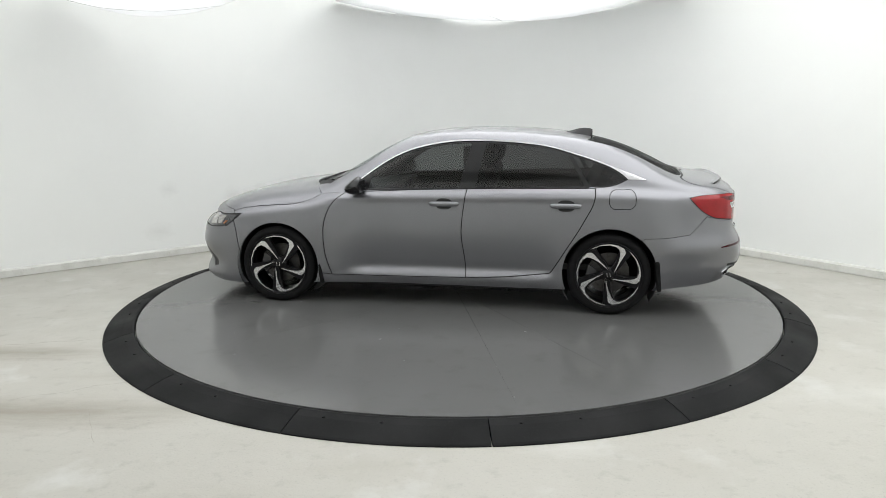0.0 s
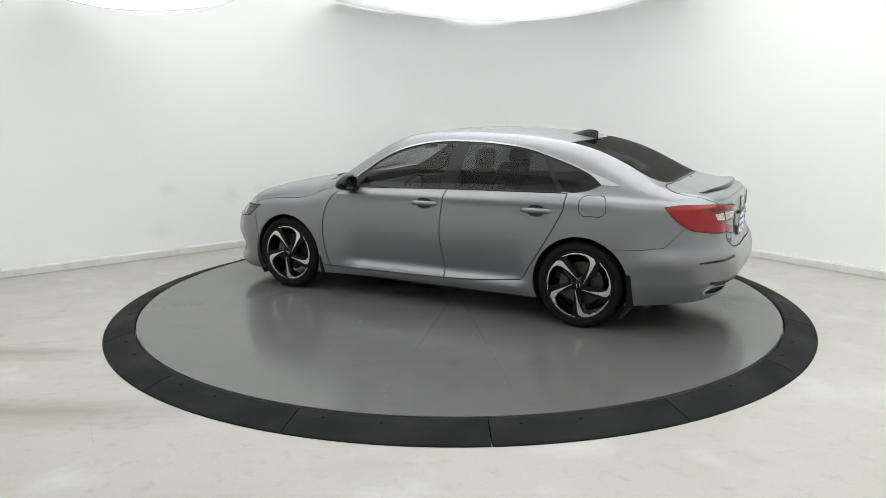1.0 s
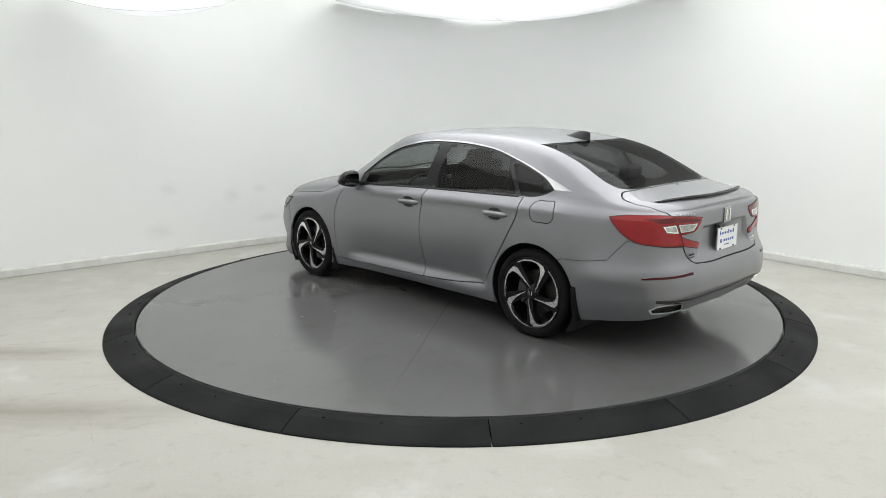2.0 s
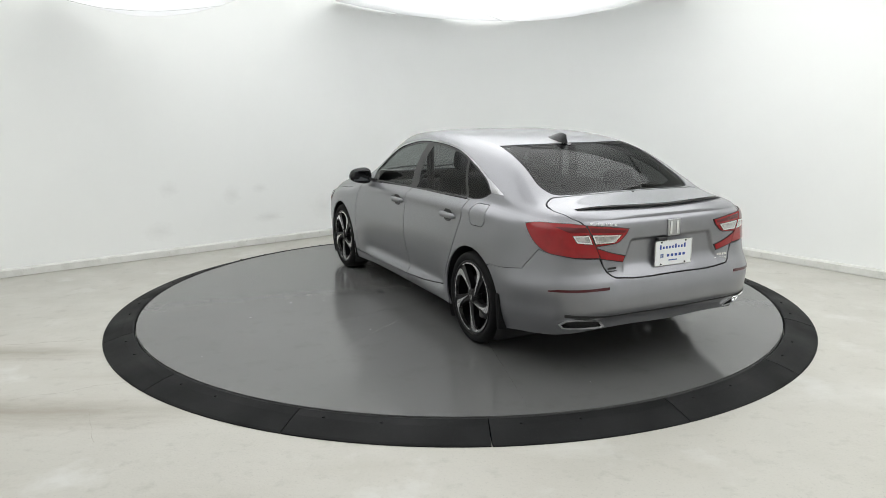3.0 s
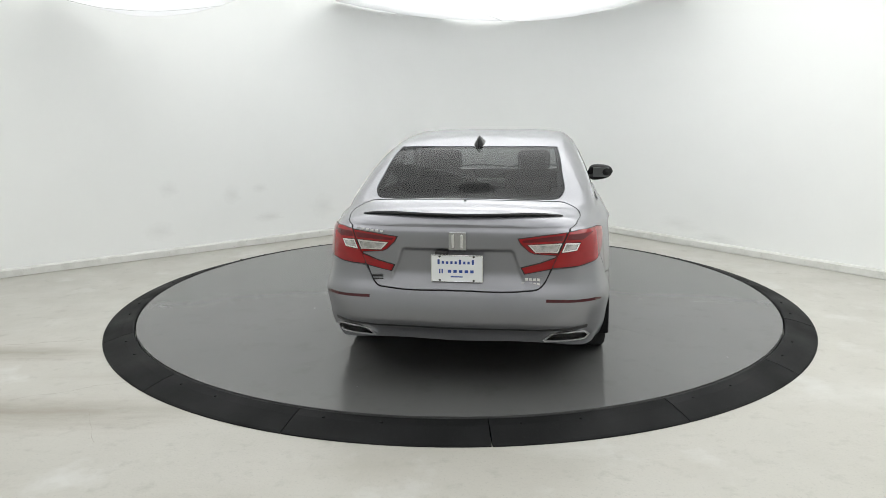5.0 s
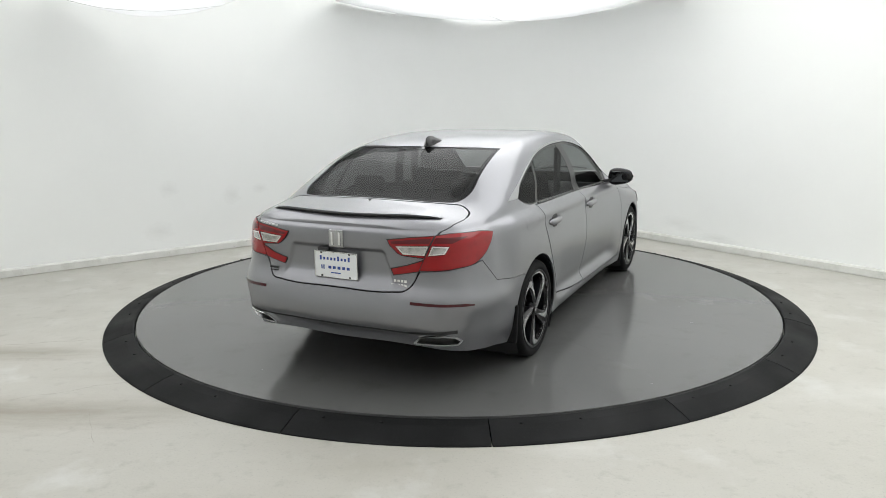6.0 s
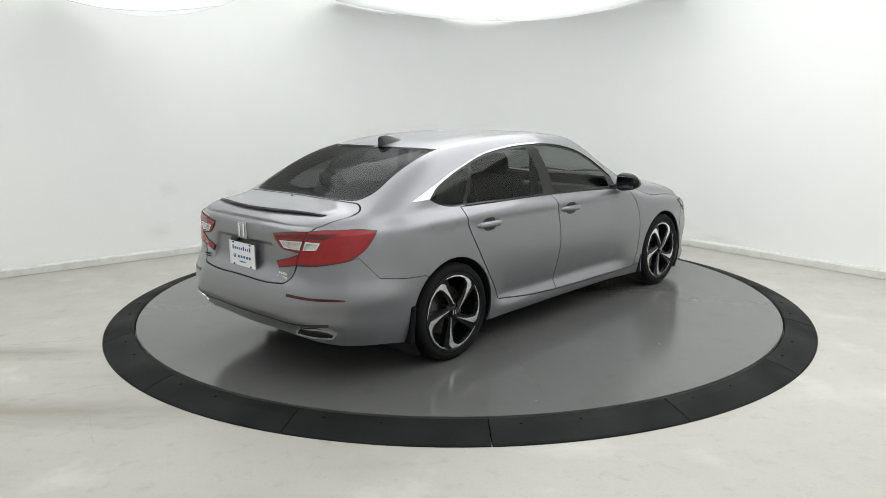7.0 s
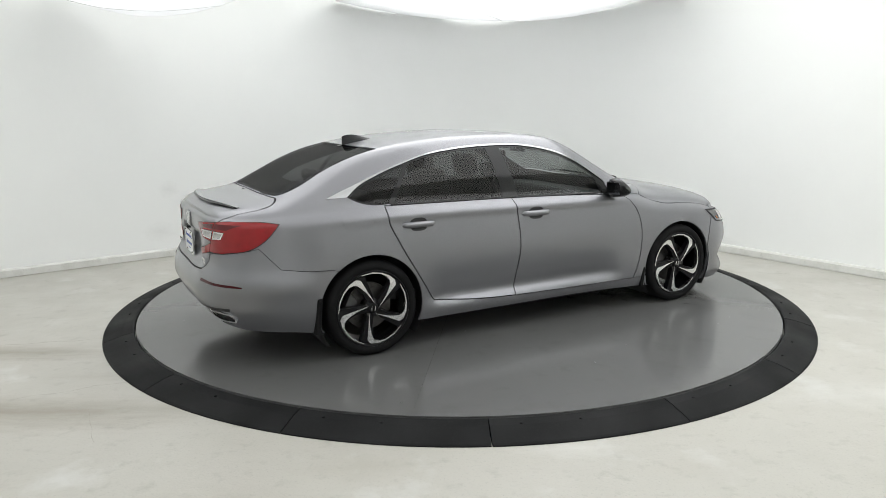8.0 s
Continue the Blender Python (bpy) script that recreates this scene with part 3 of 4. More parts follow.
def panel(name, poly, mat, parent, holes=(), lift=0.0, rim=0.010, spacing=0.03, label="", mirrored=False, both=False, smooth=True):
    """A sheet of the body inside an (a, g) outline. both: the two halves as one mesh; mirrored: the right-hand one."""
    verts = [tuple(p) for p in poly]
    edges = [(i, (i + 1) % len(poly)) for i in range(len(poly))]
    for h in holes:
        k = len(verts)
        verts += [tuple(p) for p in h]
        edges += [(k + i, k + (i + 1) % len(h)) for i in range(len(h))]
    lo, hi = poly.min(0), poly.max(0)
    nx, ny = max(2, int((hi[0] - lo[0]) / spacing)), max(2, int((hi[1] - lo[1]) / spacing))
    gx, gy = np.meshgrid(lo[0] + (np.arange(nx) + 0.5) * (hi[0] - lo[0]) / nx, lo[1] + (np.arange(ny) + 0.5) * (hi[1] - lo[1]) / ny)
    grid = np.stack([gx.ravel(), gy.ravel()], 1)
    ok = inside(grown(poly, -spacing * 0.45), grid)
    for h in holes:
        ok &= ~inside(grown(h, spacing * 0.45), grid)
    verts += [tuple(p) for p in grid[ok]]
    vs, _, fs = delaunay_2d_cdt([Vector(v) for v in verts], edges, [], 0, 1e-5)[:3]
    vs = np.array([tuple(v) for v in vs])
    fs = np.array([tuple(f) for f in fs])
    mid = vs[fs].mean(1)
    ok = inside(poly, mid)
    for h in holes:
        ok &= ~inside(h, mid)
    fs = fs[ok]
    used, inv = np.unique(fs, return_inverse=True)
    vs, fs = vs[used], inv.reshape(-1, 3)
    p = surface(vs[:, 0], vs[:, 1])
    da = surface(vs[:, 0] + 2e-3, vs[:, 1]) - surface(vs[:, 0] - 2e-3, vs[:, 1])
    dg = surface(vs[:, 0], vs[:, 1] + 2e-3) - surface(vs[:, 0], vs[:, 1] - 2e-3)
    n = np.cross(da, dg)
    n /= np.linalg.norm(n, axis=1)[:, None] + 1e-12
    flip = np.sum(n * (p - np.array([0, 0, 0.6])), axis=1).mean() < 0
    n = -n if flip else n
    p = p + n * lift
    tri = p[fs]
    fn = np.cross(tri[:, 1] - tri[:, 0], tri[:, 2] - tri[:, 0])
    wrong = np.sum(fn * n[fs].mean(1), axis=1) < 0
    fs[wrong] = fs[wrong][:, ::-1]
    count = {}
    for f in fs:
        for i, j in ((0, 1), (1, 2), (2, 0)):
            count[(f[i], f[j])] = 1
    faces = [tuple(int(k) for k in f) for f in fs]
    pts = [tuple(q) for q in p]
    if rim:
        low = {}
        for (i, j) in list(count):
            if (j, i) in count or (both and abs(p[i][1]) < 0.002 and abs(p[j][1]) < 0.002):
                continue
            for k in (i, j):
                if k not in low:
                    low[k] = len(pts)
                    pts.append(tuple(p[k] - n[k] * (rim + lift)))
            faces.append((int(j), int(i), low[i], low[j]))
    me = bpy.data.meshes.new(name)
    if mirrored or both:
        k = len(pts)
        other = [(x, -y, z) for x, y, z in pts]
        turned = [tuple(reversed(f)) for f in faces]
        if both:
            pts, faces = pts + other, faces + [tuple(i + k for i in f) for f in turned]
        else:
            pts, faces = other, turned
    me.from_pydata(pts, [], faces)
    if both:
        bm = bmesh.new()
        bm.from_mesh(me)
        bmesh.ops.remove_doubles(bm, verts=[v for v in bm.verts if abs(v.co.y) < 0.003], dist=0.0015)
        bm.to_mesh(me)
        bm.free()
    me.materials.append(mat)
    if smooth:
        me.shade_smooth()
        me.set_sharp_from_angle(angle=radians(50))
    ob = new(name, me)
    ob.parent = parent
    if label:
        ob["label"] = label
    return ob


def circle_run(xc, zc, r, a0, a1, step=6):
    n = int(abs(a1 - a0) / step)
    return [("s", xc + r * math.cos(radians(a0 + (a1 - a0) * k / n)), zc + r * math.sin(radians(a0 + (a1 - a0) * k / n))) for k in range(n + 1)]


WHEEL_F, WHEEL_R, WHEEL_Z, TYRE_R = 1.415, -1.415, 0.335, 0.335
car = tagged(new("car"), "silver-grey four-door sedan parked on the turntable", "car")
GAP = 0.0042

# outlines of the left half
SPLIT = [(-.252, 1.012), (-.240, .93), (-.226, .835), (-.212, .647), (-.236, .433), (-.247, .275)]
REAR_EDGE = [(-.945, .328), (-1.059, .514), (-1.212, .774), (-1.286, .935), (-1.292, .985), (-1.290, 1.028)]
FRONT_EDGE = [(.79, .972), (.87, .915), (.925, .849), (.975, .72), (.987, .56), (.968, .40), (.924, .262)]
DLO_TOP = [(-1.545, 1.098), (-1.47, 1.156), (-1.299, 1.232), (-1.106, 1.294), (-.912, 1.346), (-.682, 1.376), (-.342, 1.392), (-.146, 1.389), (.068, 1.361), (.262, 1.311), (.435, 1.230), (.586, 1.132), (.665, 1.075)]
DLO_LOW = [(.70, .992), (.2, 1.004), (-.25, 1.016), (-.8, 1.027), (-1.24, 1.036), (-1.37, 1.036), (-1.47, 1.060), (-1.545, 1.098)]
DLO = outline(bend("s", DLO_TOP) + bend("s", DLO_LOW)[:-1])
CHROME_TOP = [(-1.690, 1.094), (-1.60, 1.130), (-1.47, 1.178), (-1.299, 1.244), (-1.106, 1.304), (-.912, 1.355), (-.682, 1.388), (-.342, 1.404), (-.146, 1.401), (.068, 1.373), (.262, 1.323), (.435, 1.242), (.594, 1.140), (.677, 1.079)]
CHROME_BAND = outline(bend("s", CHROME_TOP) + bend("s", DLO_TOP[::-1]))
front_door = outline(bend("s", FRONT_EDGE) + bend("s", [(.924, .262), (.3, .264), (-.247, .272)])[1:] + bend("s", SPLIT[::-1])[1:] + line("s", [(.2, .998)]))
rear_door = outline(bend("s", SPLIT) + bend("s", [(-.247, .272), (-.6, .292), (-.938, .328)])[1:] + bend("s", REAR_EDGE)[1:] + line("s", [(-.8, 1.021)]))
ARCH_F = circle_run(1.415, .335, .366, 215, -30)
ARCH_R = circle_run(-1.418, .340, .374, 210, -22)
arch_f = outline(ARCH_F + [("g", arc_at(1.415 + .30), 0.0), ("g", arc_at(1.415 - .36), 0.0)])
arch_r = outline(ARCH_R + [("g", arc_at(-1.418 + .36), 0.0), ("g", arc_at(-1.418 - .36), 0.0)])
fender = outline(bend("s", FRONT_EDGE[::-1]) + bend("s", [(1.0, .955), (1.085, .915), (1.225, .872), (1.461, .850), (1.78, .806), (1.83, .79)]) + line("s", [(1.82, .70), (1.80, .62), (1.775, .45)]) + circle_run(1.415, .335, .366, 18, 190))
hood = outline(bend("s", [(1.83, .79), (1.78, .806), (1.461, .850), (1.225, .872), (1.085, .915), (1.02, .955)]) + bend("t", [(1.09, .64), (1.21, .35), (1.26, 0.0)]) + line("t", [(2.2, 0.0)]) + bend("t", [(2.2, 0.0), (2.16, .35), (2.02, .62)])[1:])
LID_SIDE = [(.628, .946), (.60, .885), (.55, .77), (.512, .685), (.48, .655), (.40, .643), (.0, .636)]
lid = outline(bend("t", [(-2.012, 0.0), (-2.010, .30), (-1.988, .52), (-1.970, .62), (-2.02, .690), (-2.12, .710), (-2.25, .690)]) + bend("r", LID_SIDE) + [("g", 0.0, GIRTH)])
glass_rear = outline(bend("t", [(-1.255, 0.0), (-1.248, .35), (-1.222, .560)]) + bend("t", [(-1.222, .560), (-1.40, .577), (-1.65, .595), (-1.88, .600), (-1.945, .565), (-1.978, .48), (-1.995, .25), (-1.998, 0.0)])[1:])
shield = outline(bend("t", [(.36, 0.0), (.34, .30), (.27, .575)]) + bend("t", [(.27, .575), (.55, .650), (.80, .690), (.93, .700)])[1:] + bend("t", [(.93, .700), (1.05, .50), (1.13, .25), (1.155, 0.0)])[1:])
cowl = outline(bend("t", [(1.16, 0.0), (1.135, .25), (1.055, .50), (.935, .705)]) + line("t", [(.965, .735)]) + bend("t", [(1.085, .64), (1.205, .35), (1.255, 0.0)]))
LIGHT_TOP = [(-2.022, .958), (-2.10, .972), (-2.22, .978), (-2.31, .980)]
LIGHT_LOW = [(-2.31, .792), (-2.22, .806), (-2.12, .858), (-2.06, .915), (-2.022, .958)]
light_out = outline(bend("s", LIGHT_TOP) + line("r", [(.64, .974), (.603, .890), (.558, .790), (.556, .775), (.70, .782)]) + bend("s", LIGHT_LOW)[:-1])
light_in = outline(line("r", [(.628, .972), (.50, .962), (.358, .943), (.374, .914), (.42, .872), (.447, .860), (.58, .848), (.572, .832), (.480, .800), (.378, .774), (.394, .741), (.546, .771)]))
white_out = outline(line("r", [(.712, .916), (.622, .921), (.596, .858), (.69, .868)]))
white_in = outline(line("r", [(.608, .921), (.402, .913), (.452, .862), (.583, .859)]))
band_out = outline(line("r", [(.780, .962), (.640, .964), (.628, .934), (.720, .930)]))
band_in = outline(line("r", [(.618, .962), (.50, .952), (.376, .935), (.386, .922), (.500, .928), (.606, .932)]))
bumper = outline([("g", 0.0, 0.0)] + [("g", arc_at(-1.80), 0.0)] + circle_run(-1.418, .340, .374, 200, 130)[1:] + bend("s", [(-1.70, .640), (-1.85, .645), (-2.03, .672)]) + line("s", [(-2.155, .812), (-2.22, .800), (-2.31, .786)]) + line("r", [(.70, .776), (.552, .764)]) + bend("r", LID_SIDE[3:])[0:])
front_bumper = outline([("g", ARC, 0.0), ("g", arc_at(1.72), 0.0)] + circle_run(1.415, .335, .366, -20, 18) + line("s", [(1.775, .45), (1.80, .62), (1.82, .70), (1.83, .79)]) + bend("t", [(2.02, .62), (2.16, .35), (2.2, 0.0)]) + [("g", ARC, GIRTH)])
headlight = outline(line("s", [(1.755, .770), (1.90, .660), (2.08, .640)]) + line("f", [(.60, .655), (.60, .722)]) + line("s", [(2.06, .752)]))
grille = outline(line("f", [(0.0, .66), (.42, .655), (.40, .40), (0.0, .36)]))
corner_vent = outline(line("f", [(.66, .47), (.70, .46), (.775, .34), (.80, .285), (.755, .27), (.70, .34)]))
fuel = outline(bend("s", [(-1.405, .985), (-1.425, 1.012), (-1.50, 1.018), (-1.58, 1.014), (-1.602, .985), (-1.606, .95), (-1.602, .905), (-1.58, .880), (-1.50, .874), (-1.425, .880), (-1.405, .905), (-1.403, .95)]))
sunroof = outline(line("t", [(.20, 0.0), (.18, .40), (-.28, .42), (-.30, 0.0)]))

WHOLE = outline([("g", 0.0, 0.0), ("g", ARC, 0.0), ("g", ARC, GIRTH), ("g", 0.0, GIRTH)], 0.05)
BOTH_HOLES = [lid, glass_rear, shield, cowl, hood, bumper, front_bumper, sunroof]
holes = [grown(h, GAP) for h in (front_door, rear_door, fender, *BOTH_HOLES[:5], sunroof, light_out, light_in, fuel)] + [grown(h, 0.0022) for h in (bumper, front_bumper)] + [arch_f, arch_r, DLO, CHROME_BAND]
body = panel("body", WHOLE, SILVER, car, holes, both=True, spacing=0.026)
panel("inner_shell", WHOLE, SHELL, car, [arch_f, arch_r, grown(DLO, -0.012), grown(glass_rear, -0.012), grown(shield, -0.012), grown(sunroof, -0.01)], lift=-0.016, rim=0, both=True, spacing=0.05)
cut = lambda poly: grown(poly, -GAP)
trunk = panel("trunk_lid", grown(lid, -0.0085), SILVER, car, [grown(light_in, .002)], both=True, spacing=0.012)
EXHAUST = [(.772, .362), (.748, .394), (.70, .407), (.590, .402), (.552, .388), (.500, .338), (.518, .328), (.745, .330)]
exhaust_hole = outline(line("r", EXHAUST), 0.015)
rear_bumper = panel("rear_bumper", grown(bumper, -0.0022), SILVER, car, [exhaust_hole], both=True, spacing=0.024)
nose = panel("front_bumper", cut(front_bumper), SILVER, car, [headlight, grille, corner_vent], both=True, spacing=0.03)
panel("hood", cut(hood), SILVER, car, both=True, spacing=0.03)
panel("rear_window", glass_rear, GLASS_REAR, car, both=True, rim=0, lift=-0.002, label="dark tinted rear window")
panel("windshield", shield, GLASS_SHIELD, car, both=True, rim=0, lift=-0.002)
panel("cowl", cowl, MATT_BLACK, car, both=True, lift=-0.018, rim=0.0)
panel("sunroof", cut(sunroof), SILVER, car, both=True, label="closed sunroof panel")
panel("grille", grille, MATT_BLACK, nose, both=True, lift=-0.01, rim=0)
panel("window_border", glass_rear, GLOSS_BLACK, car, [grown(glass_rear, -0.028)], both=True, rim=0, lift=-0.0045)


MIRROR = material("mirror_glass", (0.12, 0.125, 0.13), 0.08, metal=1.0)


def ribbon(name, run, width, height, mat, parent, closed=False, mirrored=False, lift=0.0, label=""):
    """A bead along a run of (a, g) points on the body."""
    ag = np.array(run, float)
    p = surface(ag[:, 0], ag[:, 1])
    da = surface(ag[:, 0] + 2e-3, ag[:, 1]) - surface(ag[:, 0] - 2e-3, ag[:, 1])
    dg = surface(ag[:, 0], ag[:, 1] + 2e-3) - surface(ag[:, 0], ag[:, 1] - 2e-3)
    n = np.cross(da, dg)
    n /= np.linalg.norm(n, axis=1)[:, None]
    n *= np.sign(np.sum(n * (p - np.array([0, 0, .6]))))
    t = np.gradient(p, axis=0)
    t /= np.linalg.norm(t, axis=1)[:, None] + 1e-9
    b = np.cross(t, n)
    rows = []
    for k in range(len(p)):
        rows.append([p[k] + b[k] * (width / 2 * c) + n[k] * (height * s + lift) for c, s in ((-1, -.6), (-1, .3), (-.6, .9), (0, 1), (.6, .9), (1, .3), (1, -.6))])
    v, f = strip_grid([[tuple(q * (1, -1, 1) if mirrored else q) for q in r] for r in rows])
    f += [tuple(range(7)), tuple(reversed(range(len(v) - 7, len(v))))]
    ob = mesh_ob(name, v, f, mat, parent, label=label)
    ob.data.shade_smooth()
    ob.data.set_sharp_from_angle(angle=radians(60))
    return ob


def lathe(profile, steps=48, axis="y"):
    """Faces of a closed profile of (radius, along) turned about the y axis."""
    rows = [[(r * math.cos(2 * math.pi * k / steps), y, r * math.sin(2 * math.pi * k / steps)) for k in range(steps)] for r, y in profile]
    return strip_grid(rows, closed=True)


def prism(pts, y0, y1, taper=0.0):
    """A flat outline of (p, q), seen from outside with p to the right, given depth from y0 to y1."""
    n = len(pts)
    c = np.mean(pts, axis=0)
    v = [(-p, y0, q) for p, q in pts] + [(-(p + (c[0] - p) * taper), y1, q + (c[1] - q) * taper) for p, q in pts]
    f = [(i, (i + 1) % n, n + (i + 1) % n, n + i) for i in range(n)] + [tuple(range(n, 2 * n))]
    return v, f


def polar(r, a):
    return (r * math.cos(radians(a)), r * math.sin(radians(a)))


def build_wheel(name, parent):
    """A five-spoke alloy wheel with its tyre, outer face towards +y, centred on the hub's outer plane."""
    wheel = new(name)
    wheel.parent = parent
    R = TYRE_R
    tyre_prof = [(.262, -.215), (.276, -.225), (.300, -.228), (.322, -.215), (.333, -.19), (R, -.14), (R, -.085), (.333, -.035), (.324, -.012), (.307, -.001), (.292, .0), (.278, -.003), (.268, -.008), (.262, -.014)]
    v, f = lathe(tyre_prof, 72)
    mesh_ob("tyre", v, f, TYRE, wheel, smooth=True)
    v, f = lathe([(.249, -.010), (.250, -.006), (.247, -.003), (.240, -.004), (.237, -.010), (.232, -.03), (.226, -.09), (.222, -.20), (.240, -.21)], 72)
    mesh_ob("rim", v, f, WHEEL_BLACK, wheel, smooth=True)
    v, f = lathe([(.2495, -.0055), (.247, -.0022), (.2415, -.003), (.2400, -.006)], 72)
    mesh_ob("rim_lip", v, f, WHEEL_BLACK, wheel, smooth=True)
    # spokes
    for k in range(5):
        a = 52 + 72 * k
        blade = [polar(.036, a - 42), polar(.060, a - 24), polar(.095, a - 14), polar(.130, a - 9.5), polar(.165, a - 7.0), polar(.198, a - 6.0), polar(.212, a - 4.5), polar(.230, a + 2),
                 polar(.2345, a + 14), polar(.236, a + 28), polar(.237, a + 44), polar(.2375, a + 62), polar(.2315, a + 62), polar(.2290, a + 46), polar(.2270, a + 30), polar(.2225, a + 18), polar(.208, a + 9.0), polar(.190, a + 5.0),
                 polar(.160, a + 1), polar(.120, a - 4.5), polar(.085, a - 11), polar(.055, a - 21)]
        v, f = prism(blade, -.035, -.007, 0.0)
        spoke = mesh_ob("spoke", v, f, MACHINED, wheel, label="machined alloy spoke face")
        under = [polar(.035, a - 45), polar(.08, a - 30), polar(.13, a - 21), polar(.18, a - 17), polar(.238, a - 15), polar(.238, a + 3), polar(.20, a + 8), polar(.12, a + 4), polar(.05, a + 12)]
        v, f = prism(under, -.060, -.016, 0.03)
        mesh_ob("spoke_backing", v, f, WHEEL_BLACK, wheel)
    v, f = lathe([(.001, -.008), (.028, -.009), (.033, -.012), (.036, -.02), (.058, -.024), (.062, -.06), (.001, -.06)], 32)
    mesh_ob("hub", v, f, WHEEL_BLACK, wheel, smooth=True)
    bm = bmesh.new()
    for s in (-1, 1):
        box(bm, (s * .011, -.0065, 0), (.005, .004, .030), bevel=.001)
    part("hub_emblem", bm, CHROME, wheel)
    for k in range(5):
        p, q = polar(.050, 52 + 36 + 72 * k)
        v, f = lathe([(.001, -.018), (.008, -.019), (.009, -.03), (.001, -.03)], 8)
        nut = mesh_ob("lug_nut", v, f, STEEL, wheel)
        nut.location = (-p, 0, q)
    v, f = lathe([(.06, -.098), (.155, -.098), (.156, -.125), (.06, -.125)], 40)
    mesh_ob("brake_disc", v, f, STEEL, wheel)
    run = [polar(r, a) for r, a in ((.10, 150), (.10, 210), (.168, 212), (.172, 180), (.168, 148))]
    v, f = prism(run, -.12, -.075, 0.1)
    mesh_ob("brake_caliper", v, f, CALIPER, wheel)
    # the alloy fills the low-profile tyre
    for piece in wheel.children:
        if not piece.name.startswith("tyre"):
            piece.data.transform(Matrix.Diagonal((1.075, 1.0, 1.075, 1.0)))
            piece.location = (piece.location.x * 1.075, piece.location.y, piece.location.z * 1.075)
    return wheel


def build_wheels():
    wheels = []
    for x, y, turn in ((WHEEL_F, .916, 0), (WHEEL_R, .916, -8), (WHEEL_F, -.916, 6), (WHEEL_R, -.916, 6)):
        if not wheels:
            w = build_wheel("wheel", car)
        else:
            w = copy_thing(wheels[0], Matrix())
            w.parent = car
        flip = 0 if y > 0 else math.pi
        w.matrix_basis = Matrix.Translation((x, y, WHEEL_Z)) @ Matrix.Rotation(flip, 4, "Z") @ Matrix.Rotation(radians(-turn), 4, "Y")
        wheels.append(w)
    # dark liners inside the arches
    for x in (WHEEL_F, WHEEL_R):
        for s in (1, -1):
            rows = []
            for k in range(25):
                a = radians(-35 + 250 * k / 24)
                rows.append([(x + r * math.cos(a), s * y, .335 + r * math.sin(a)) for r, y in ((.385, .905), (.40, .86), (.40, .55), (.05, .55))])
            v, f = strip_grid(rows)
            mesh_ob("arch_liner", v, f, SHELL, car, smooth=True)


